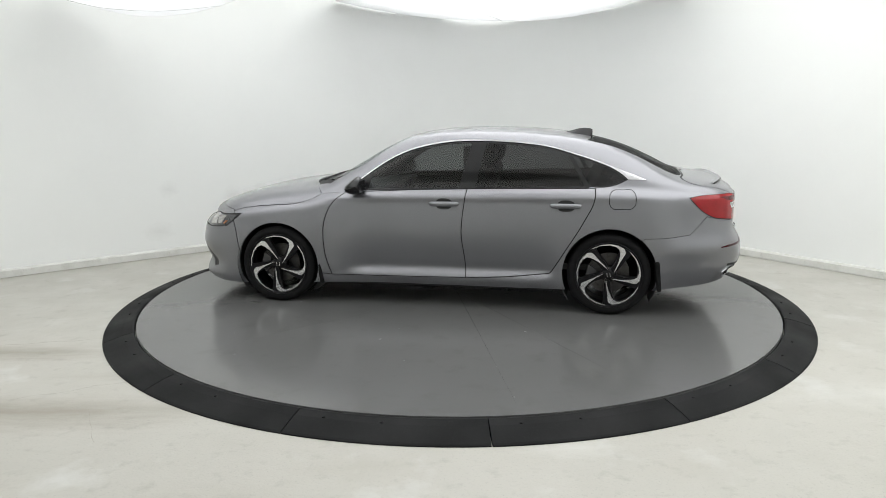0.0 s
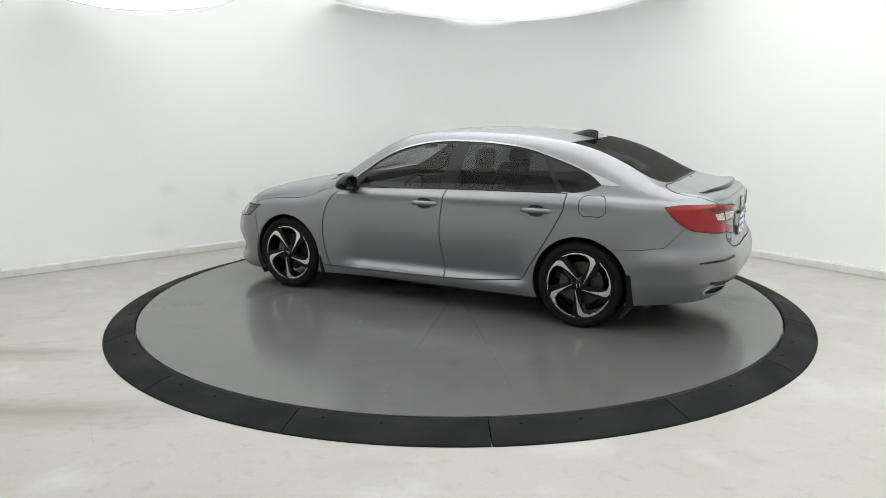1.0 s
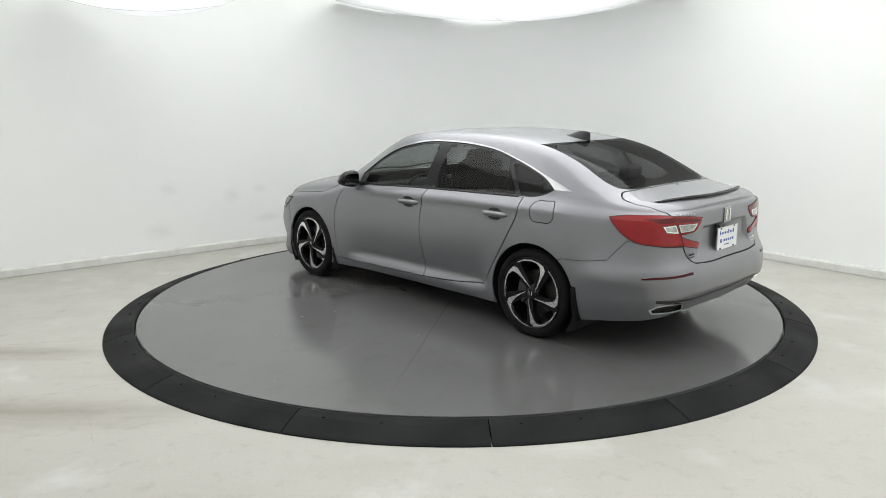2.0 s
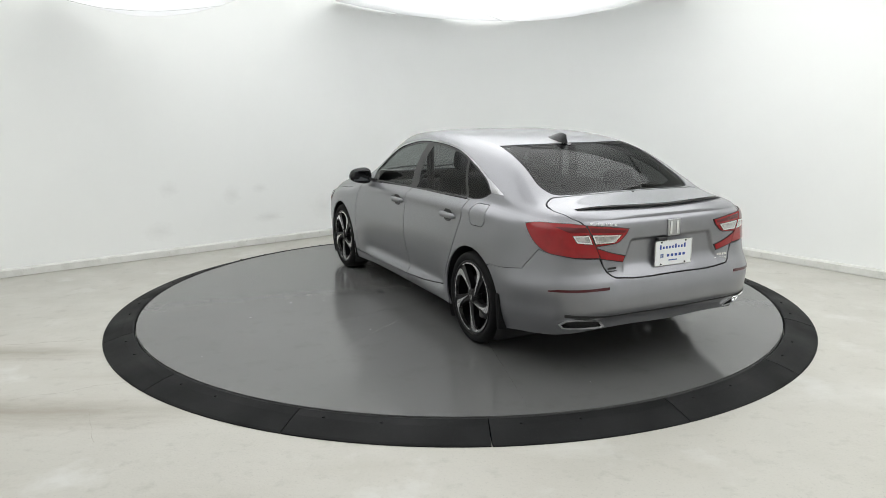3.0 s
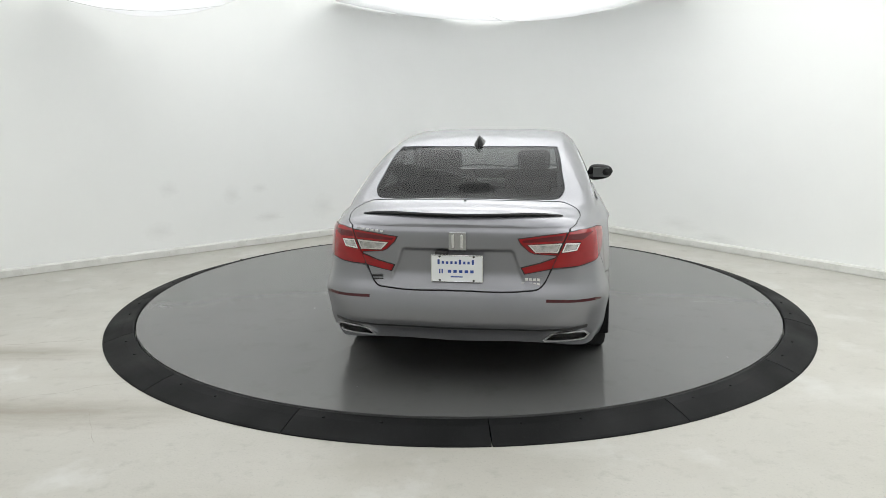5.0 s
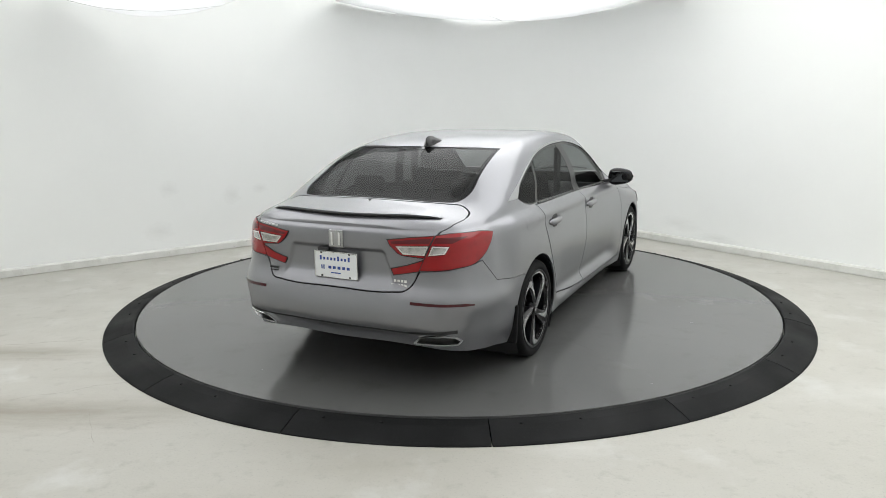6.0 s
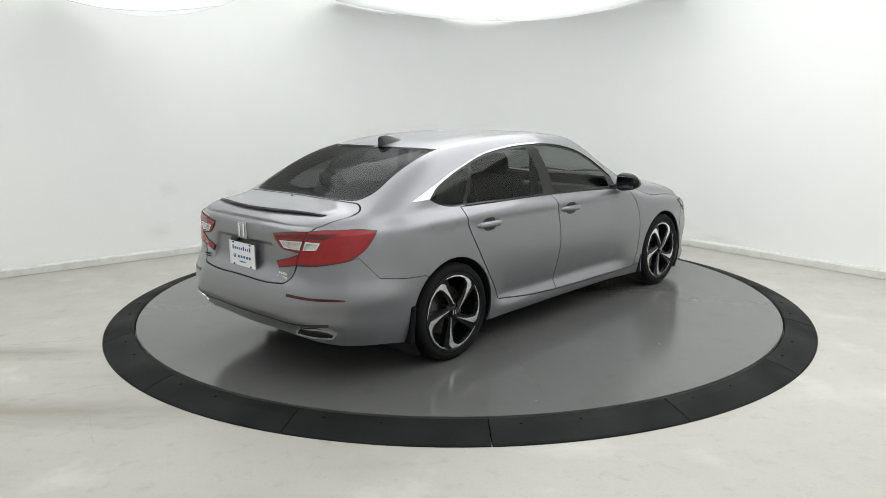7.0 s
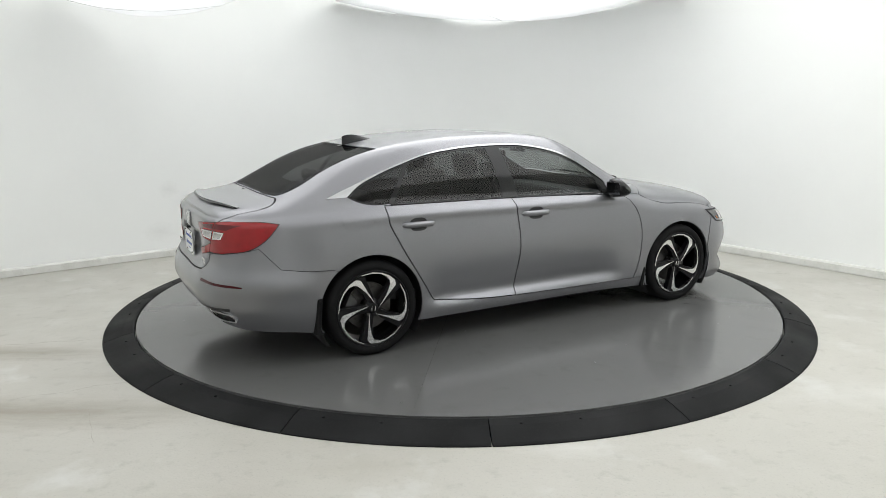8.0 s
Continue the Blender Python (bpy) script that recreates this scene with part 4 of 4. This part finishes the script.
def build_side(m):
    """Doors, glass, trim and lamps of one side; m: True for the right-hand side."""
    s = -1 if m else 1
    door_f = panel("front_door", cut(front_door), SILVER, car, mirrored=m, spacing=0.018)
    door_r = panel("rear_door", cut(rear_door), SILVER, car, mirrored=m, spacing=0.018)
    panel("fender", cut(fender), SILVER, car, mirrored=m, spacing=0.018)
    if not m:
        panel("fuel_flap", grown(fuel, -0.002), SILVER, car, mirrored=m, rim=0.006)
    else:
        panel("quarter_patch", grown(fuel, GAP + 0.0005), SILVER, car, mirrored=m, rim=0.0)
    trim = panel("window_surround", DLO, GLOSS_BLACK, car, [front_pane, rear_pane, quarter_pane], mirrored=m, lift=-0.003, rim=0.004)
    panel("side_window", front_pane, GLASS_FRONT, door_f, mirrored=m, lift=-0.004, rim=0, label="lightly tinted side glass")
    panel("side_window", rear_pane, GLASS_REAR, door_r, mirrored=m, lift=-0.004, rim=0, label="dark tinted side glass")
    panel("quarter_window", quarter_pane, GLASS_REAR, car, mirrored=m, lift=-0.004, rim=0)
    panel("window_chrome", CHROME_BAND, SATIN_CHROME, car, mirrored=m, lift=0.004, rim=0.004, spacing=0.02, label="bright chrome window trim")
    belt = [place("s", x, z) for _, x, z in bend("s", [(.70, .988), (.2, 1.000), (-.25, 1.012), (-.8, 1.023), (-1.24, 1.031)], 0.05)]
    ribbon("belt_trim", belt, .012, .006, GLOSS_BLACK, car, mirrored=m)
    # tail lamp: bezel, red lens with a deeper upper band, bright-framed clear insert
    for poly, insert, band, parent, name in ((light_out, white_out, band_out, car, "tail_light"), (light_in, white_in, band_in, trunk, "lid_tail_light")):
        lamp = panel(name, poly, RED_LENS, parent, [insert, band], mirrored=m, lift=0.006, rim=0.012, spacing=0.02, label="red tail light lens with clear insert")
        panel("lens_bezel", grown(poly, .0065), SHELL, lamp, [grown(poly, -.003)], mirrored=m, lift=0.0035, rim=0.006, spacing=0.02)
        panel("lens_band", band, DEEP_RED, lamp, mirrored=m, lift=0.006, rim=0.006, spacing=0.02, label="deep red upper lens band")
        panel("insert_frame", insert, SHELL, lamp, mirrored=m, lift=0.001, rim=0, spacing=0.02)
        panel("insert_rim", grown(insert, -.004), CHROME, lamp, [grown(insert, -.013)], mirrored=m, lift=0.0055, rim=0.008, spacing=0.012, label="bright insert surround")
        panel("clear_insert", grown(insert, -.0135), CLEAR_LENS, lamp, mirrored=m, lift=0.003, rim=0.008, spacing=0.012)
    panel("headlight", headlight, HEAD_LENS, car, mirrored=m, lift=0.002, rim=0.01, label="clear headlight with dark inner trim")
    panel("headlight_bezel", grown(headlight, .006), SHELL, nose, [grown(headlight, -.006)], mirrored=m, lift=0.004, rim=0.006, spacing=0.02)
    lamp = panel("lamp_unit", outline(line("s", [(1.90, .748), (1.985, .742), (2.00, .672), (1.955, .676)])), CLEAR_LENS, car, mirrored=m, lift=0.006, rim=0.004, spacing=0.02, label="bright headlight reflector")
    panel("lamp_unit", outline(line("s", [(2.005, .740), (2.09, .732), (2.10, .660), (2.02, .668)])), CLEAR_LENS, car, mirrored=m, lift=0.006, rim=0.004, spacing=0.02, label="bright headlight reflector")
    panel("indicator", outline(line("s", [(1.880, .706), (1.915, .676), (1.935, .676), (1.905, .706)])), AMBER, car, mirrored=m, lift=0.006, rim=0.004, spacing=0.02, label="amber side marker")
    panel("corner_vent", corner_vent, MATT_BLACK, nose, mirrored=m, lift=-0.004, rim=0)
    panel("rear_reflector", outline(line("r", [(.520, .601), (.66, .594), (.80, .588), (.838, .578), (.838, .570), (.79, .573), (.66, .578), (.52, .584)])), DARK_RED, rear_bumper, mirrored=m, lift=0.004, rim=0.008, spacing=0.015)
    # door handles
    for x0, x1, door in ((.062, -.196, door_f), (-.935, -1.192, door_r)):
        mid, half = (x0 + x1) / 2, abs(x0 - x1) / 2
        cup = outline(bend("s", [(mid + .075, .892), (mid + .055, .925), (mid, .937), (mid - .055, .925), (mid - .075, .892), (mid - .055, .857), (mid, .845), (mid + .055, .857), (mid + .075, .892)], .015)[:-1], 0.02)
        panel("handle_cup", cup, MATT_BLACK, door, mirrored=m, lift=0.0015, rim=0.002, spacing=0.015)
        rows = []
        for k in range(19):
            u = k / 18 * 2 - 1
            a, g = place("s", mid + u * half, .892)
            y = float(surface(a, g)[1])
            h = .017 * (1 - abs(u) ** 6) ** .5 + .003
            out = .032 * (1 - abs(u) ** 5) + .002
            rows.append([(mid + u * half, s * (y + out * e), .892 + h * q) for e, q in ((.15, -1), (.75, -1), (1, -.55), (1.03, .1), (.95, .7), (.6, 1), (.1, 1))])
        v, f = strip_grid(rows, closed=True)
        f += [tuple(range(7)), tuple(range(len(v) - 7, len(v)))]
        mesh_ob("door_handle", v, f, SILVER, door, smooth=True)
    # mirror
    c = Vector((.655, s * .972, 1.040))
    rows = []
    for k in range(13):
        u = k / 12 * 2 - 1
        w = (1 - abs(u) ** 3.0) ** .5
        ring = []
        for j in range(16):
            a = 2 * math.pi * j / 16
            e, d = math.sin(a), math.cos(a)
            ring.append((c.x + .046 * w * (-abs(e) ** .45 if e < 0 else 2.3 * e) - .02 * u, c.y + s * u * .120, c.z + .074 * w * (1 - .20 * u) * d * (1 - .25 * max(0, e)) - .034 * w * max(0, e) + .008 * u))
        rows.append(ring)
    v, f = strip_grid(rows, closed=True)
    f += [tuple(range(16)), tuple(range(len(v) - 16, len(v)))]
    mirror = mesh_ob("door_mirror", v, f, GLOSS_BLACK, door_f, smooth=True, label="gloss black door mirror")
    bm = bmesh.new()
    box(bm, (c.x - .046, c.y + s * .005, c.z), (.006, .15, .095), bevel=.002)
    part("mirror_glass", bm, MIRROR, mirror)
    rows = [[(c.x + dx, y, z + dz) for dx, dz in ((-.03, -.012), (.04, -.012), (.045, .012), (-.03, .014))] for y, z in ((s * .80, .992), (s * .86, .998), (s * .92, 1.015), (s * .95, 1.03))]
    v, f = strip_grid(rows, closed=True)
    mesh_ob("mirror_arm", v, f, MATT_BLACK, door_f)
    # mud flaps
    for x, z0, z1, slant, y in ((-1.790, .210, .455, .10, .846), (1.045, .180, .425, .12, .840)):
        bm = bmesh.new()
        box(bm, (x, s * y, (z0 + z1) / 2), (.036, .154, z1 - z0), bevel=.010)
        for w in bm.verts:
            w.co.x += (w.co.z - z1) * slant
            w.co.y -= s * .05 * max(0, (z0 + .05 - w.co.z) / .05) * (w.co.y * s < y)
        part("mud_flap", bm, TYRE, car)
    # exhaust finisher
    finisher = panel("exhaust_finisher", grown(exhaust_hole, .001), CHROME, rear_bumper, [grown(exhaust_hole, -.014)], mirrored=m, lift=0.010, rim=0.03, spacing=0.012, label="chrome exhaust finisher")
    panel("exhaust_mouth", exhaust_hole, SHELL, finisher, mirrored=m, lift=-0.02, rim=0, spacing=0.03)


front_pane = outline(line("s", [(.60, 1.004)]) + bend("s", [(.60, 1.003), (.2, 1.012), (-.180, 1.021)])[1:] + line("s", [(-.278, 1.376)]) + bend("s", [(-.278, 1.376), (-.146, 1.375), (.068, 1.347), (.262, 1.296), (.435, 1.214), (.56, 1.130)])[1:])
rear_pane = outline(bend("s", [(-.318, 1.024), (-.8, 1.034), (-1.205, 1.043)]) + bend("s", [(-1.205, 1.043), (-1.15, 1.14), (-1.060, 1.296)])[1:] + bend("s", [(-1.060, 1.296), (-.912, 1.333), (-.682, 1.362), (-.400, 1.377)])[1:])
quarter_pane = outline(line("s", [(-1.25, 1.044)]) + bend("s", [(-1.25, 1.044), (-1.37, 1.046), (-1.46, 1.068), (-1.520, 1.098)])[1:] + bend("s", [(-1.520, 1.098), (-1.46, 1.146), (-1.299, 1.219), (-1.098, 1.286)])[1:])


def text_bars(parent, rows, mat, x, name="lettering"):
    """Unreadable lettering as small plain bars: rows of (y, z, width, height)."""
    for y, z, w, h in rows:
        bm = bmesh.new()
        box(bm, (x, y, z), (.003, w, h), bevel=.0008)
        part(name, bm, mat, parent)


def rear_x(y, z):
    a, g = place("r", abs(y), z)
    return float(surface(a, g)[0])


def build_rear():
    # lip spoiler on the trunk edge
    rows = []
    n = 40
    for k in range(n + 1):
        u = k / n * 2 - 1
        y = .605 * u
        fade = (1 - abs(u) ** 8)
        x = -2.338 + .075 * u * u + .04 * abs(u) ** 6
        a, g = place("t", x, min(abs(y), .62))
        z = float(surface(a, g)[2])
        rows.append([(x + .045, y, z + .001), (x + .018, y, z + .002 + .009 * fade), (x - .012, y, z + .003 + .013 * fade), (x - .018, y, z + .0 + .010 * fade), (x - .012, y, z + .003 * fade - .002), (x + .02, y, z - .012)])
    v, f = strip_grid(rows, closed=True)
    f += [tuple(range(6)), tuple(range(len(v) - 6, len(v)))]
    mesh_ob("spoiler", v, f, GLOSS_BLACK, trunk, smooth=True, label="gloss black lip spoiler")
    v = [r for row in rows for r in ((row[0][0] - .004, row[0][1], row[0][2] + .0035), (row[1][0], row[1][1], row[1][2] + .003), (row[2][0] + .006, row[2][1], row[2][2] + .0028))]
    f = [(3 * i + j, 3 * i + j + 1, 3 * i + j + 4, 3 * i + j + 3) for i in range(n) for j in range(2)]
    mesh_ob("spoiler_top", v, f, SILVER, trunk, smooth=True)
    # number plate with its frame and holder
    px = min(rear_x(0, .69), rear_x(0, .85)) - .008
    plate = new("licence_plate")
    plate.parent = trunk
    plate["label"] = "white dealer plate with blue lettering bars"
    bm = bmesh.new()
    box(bm, (px, -.002, .765), (.006, .300, .155), bevel=.002)
    part("plate_sheet", bm, PLATE_WHITE, plate)
    bm = bmesh.new()
    for y, z, w, h in ((-.002, .843, .306, .006), (-.002, .687, .306, .006), (.149, .765, .006, .16), (-.153, .765, .006, .16)):
        box(bm, (px - .002, y, z), (.010, w, h), bevel=.002)
    part("plate_frame", bm, CHROME, plate)
    # two lines of lettering and a footer, as plain bars
    text_bars(plate, [(.106 - .0252 * k, .800 + (.004 if k in (0, 5, 8) else 0), .013, .016 + (.012 if k in (0, 5, 8) else 0)) for k in range(9)], PLATE_BLUE, px - .0035)
    text_bars(plate, [(.042 - .033 * k, .748, .020, .017) for k in range(5)] + [(.100, .748, .008, .026), (.085, .748, .008, .026), (.0, .716, .07, .007)], PLATE_BLUE, px - .0035)
    bm = bmesh.new()
    for y, z in ((.10, .836), (-.10, .836), (.10, .694), (-.10, .694)):
        bmesh.ops.create_uvsphere(bm, u_segments=8, v_segments=6, radius=.007, matrix=Matrix.Translation((px - .004, y, z)))
    part("plate_screw", bm, STEEL, plate)
    bm = bmesh.new()
    box(bm, (px + .010, .09, .856), (.03, .075, .022), bevel=.004)
    part("plate_lamp", bm, MATT_BLACK, trunk)
    # emblem: a plain rounded badge with two raised posts
    ex = rear_x(0, .925) - .006
    bm = bmesh.new()
    box(bm, (ex + .003, -.004, .925), (.010, .104, .106), bevel=.004)
    part("emblem", bm, SATIN_CHROME, trunk)
    for y in (.022, -.030):
        bm = bmesh.new()
        box(bm, (ex - .002, y, .925), (.010, .016, .082), bevel=.003)
        part("emblem_post", bm, CHROME, trunk)
    for k in range(6):
        y, z = .600 - .030 * k, .984 - .002 * k
        text_bars(trunk, [(y, z, .020, .012)], MACHINED, rear_x(y, z) - .002, "badge_letter")
    bx = rear_x(.42, .70) - .003
    text_bars(trunk, [(-.405 - .023 * k, .708, .017, .016) for k in range(4)] + [(-.385 - .022 * k, .682, .017, .016) for k in range(5)], CHROME, bx, "badge_letter")
    text_bars(trunk, [(.478, .708, .065, .012), (.475, .690, .065, .006)], SHELL, bx, "dealer_sticker")
    # horizontal crease and black line along the lower bumper
    low = [place("r", y, .414 + .02 * max(0, y - .50)) for y in np.linspace(0.0, .76, 32)]
    for m in (False, True):
        ribbon("bumper_line", low, .022, .004, MATT_BLACK, rear_bumper, mirrored=m)
    panel("fin_base", outline(line("t", [(-1.26, 0.0), (-1.26, .040), (-1.275, .034), (-1.32, .0)]), 0.015), GLOSS_BLACK, car, both=True, lift=0.001, rim=0, spacing=0.015)
    bm = bmesh.new()
    bmesh.ops.create_uvsphere(bm, u_segments=10, v_segments=6, radius=.010, matrix=Matrix.Translation((-2.04, 0, float(surface(*place("t", -2.04, 0.0))[2]) + .002)) @ Matrix.Diagonal((1, 1, .5, 1)))
    part("washer_nozzle", bm, MATT_BLACK, trunk)
    # roof fin
    rows = []
    for k in range(13):
        u = k / 12
        x = -1.035 - .23 * u
        z0 = float(surface(*place("t", x, 0.0))[2]) - .006
        h = .012 + .060 * math.sin(min(1, u * 1.15) * math.pi / 2) ** 1.3
        if u > .93:
            h *= .93
        w = .036 * (1 - (2 * u - 1) ** 4) ** .5 + .006
        rows.append([(x, w, z0), (x, w * .62, z0 + h * .45), (x, w * .26, z0 + h * .85), (x, 0, z0 + h), (x, -w * .26, z0 + h * .85), (x, -w * .62, z0 + h * .45), (x, -w, z0)])
    v, f = strip_grid(rows)
    f += [tuple(range(7)), tuple(reversed(range(len(v) - 7, len(v))))]
    mesh_ob("antenna_fin", v, f, GLOSS_BLACK, car, smooth=True, label="gloss black shark-fin antenna").data.set_sharp_from_angle(angle=radians(50))


def build_wipers():
    """Two wiper arms with their blades, parked at the foot of the windshield."""
    for y0, y1, x1 in ((.52, -.02, 1.10), (-.05, -.56, 1.00)):
        arm = []
        for k in range(15):
            u = k / 14
            y = y0 + (y1 - y0) * u
            x = (1.09 if y0 > 0 else 1.15) + (x1 - (1.09 if y0 > 0 else 1.15)) * u - .05 * math.sin(math.pi * u)
            p = surface(*place("t", x, abs(y)))
            z = float(p[2]) + .012
            arm.append([(x + .009, y, z - .004), (x + .005, y, z + .008), (x - .005, y, z + .010), (x - .009, y, z - .004)])
        v, f = strip_grid(arm, closed=True)
        f += [(0, 1, 2, 3), tuple(range(len(v) - 4, len(v)))]
        mesh_ob("wiper", v, f, MATT_BLACK, car)


def build_underside():
    bm = bmesh.new()
    box(bm, (0.15, 0, .190), (3.6, 1.1, .07), bevel=.02)
    box(bm, (0.0, 0, .200), (2.1, 1.64, .07), bevel=.02)
    box(bm, (-1.95, 0, .30), (.5, 1.1, .10), bevel=.02)
    box(bm, (1.9, 0, .21), (.4, 1.0, .05), bevel=.02)
    part("underbody", bm, SHELL, car)
    for x in (WHEEL_F, WHEEL_R):
        bm = bmesh.new()
        bmesh.ops.create_cone(bm, segments=14, radius1=.035, radius2=.035, depth=1.62, cap_ends=True, matrix=Matrix.Translation((x, 0, WHEEL_Z)) @ Matrix.Rotation(radians(90), 4, "X"))
        part("axle", bm, SHELL, car)


def cushion(bm, centre, size, tilt=0.0, bevel=.04):
    verts = bmesh.ops.create_cube(bm, size=1.0, matrix=Matrix.Translation(centre) @ Matrix.Rotation(tilt, 4, "Y") @ Matrix.Diagonal((*size, 1)))["verts"]
    bmesh.ops.bevel(bm, geom=list({e for v in verts for e in v.link_edges}), offset=bevel, segments=3, affect="EDGES", profile=.5)


def build_interior():
    bm = bmesh.new()
    box(bm, (-.1, 0, .36), (2.7, 1.5, .05))
    box(bm, (-1.66, 0, .93), (.62, 1.2, .03), bevel=.01)
    part("cabin_floor", bm, DASH, car)
    for y in (.37, -.37):
        seat = new("front_seat")
        seat.parent = car
        bm = bmesh.new()
        cushion(bm, (.10, y, .55), (.52, .50, .16))
        part("seat_cushion", bm, CLOTH, seat, smooth=True)
        bm = bmesh.new()
        cushion(bm, (-.25, y, .86), (.15, .47, .60), radians(-20), .06)
        part("seat_back", bm, CLOTH, seat, smooth=True)
        bm = bmesh.new()
        cushion(bm, (-.385, y, 1.235), (.10, .27, .17), radians(-14), .045)
        part("headrest", bm, CLOTH, seat, smooth=True)
    seat = new("rear_seat")
    seat.parent = car
    bm = bmesh.new()
    cushion(bm, (-.92, 0, .55), (.55, 1.35, .18))
    part("seat_cushion", bm, CLOTH, seat, smooth=True)
    bm = bmesh.new()
    cushion(bm, (-1.26, 0, .84), (.16, 1.30, .56), radians(-24), .06)
    part("seat_back", bm, CLOTH, seat, smooth=True)
    for y in (.40, 0, -.40):
        bm = bmesh.new()
        cushion(bm, (-1.40, y, 1.13 - .03 * (y == 0)), (.09, .25, .12), radians(-18), .04)
        part("headrest", bm, CLOTH, seat, smooth=True)
    bm = bmesh.new()
    cushion(bm, (.78, 0, .86), (.55, 1.42, .20), radians(6), .05)
    part("dashboard", bm, DASH, car, smooth=True)
    bm = bmesh.new()
    bmesh.ops.create_cone(bm, segments=24, radius1=.03, radius2=.03, depth=.25, matrix=Matrix.Translation((.50, .37, .84)) @ Matrix.Rotation(radians(65), 4, "Y"))
    part("steering_column", bm, DASH, car)
    rows = []
    tilt = Matrix.Translation((.38, .37, .90)) @ Matrix.Rotation(radians(65), 4, "Y")
    for k in range(28):
        a = 2 * math.pi * k / 28
        rows.append([tuple(tilt @ Vector(((.185 + .015 * math.cos(b)) * math.cos(a), (.185 + .015 * math.cos(b)) * math.sin(a), .015 * math.sin(b)))) for b in (2 * math.pi * j / 8 for j in range(8))])
    v, f = strip_grid(rows + rows[:1], closed=True)
    mesh_ob("steering_wheel", v, f, DASH, car, smooth=True)
    bm = bmesh.new()
    cushion(bm, (.36, 0, 1.315), (.025, .22, .06), 0, .01)
    part("rear_view_mirror", bm, DASH, car)
    bm = bmesh.new()
    for s in (1, -1):
        cushion(bm, (-.24, s * .66, 1.17), (.09, .035, .36), 0, .012)
    part("pillar_trim", bm, DASH, car)


build_wheels()
for right in (False, True):
    build_side(right)
build_rear()
build_wipers()
build_underside()
build_interior()


def motions():
    rows, table = [], []
    for k in range(17):
        t = k * 0.5
        a = radians(TURN_START + TURN_RATE * t)
        m = Matrix.Translation((0, 0, TABLE_Z)) @ Matrix.Rotation(a, 4, "Z") @ Matrix.Translation((0.073, -0.332, 0))
        rows.append((t, m))
        table.append((t, Matrix.Translation((0, 0, TABLE_Z)) @ Matrix.Rotation(a, 4, "Z")))
    walk(car, rows)
    walk(turntable, table)


motions()
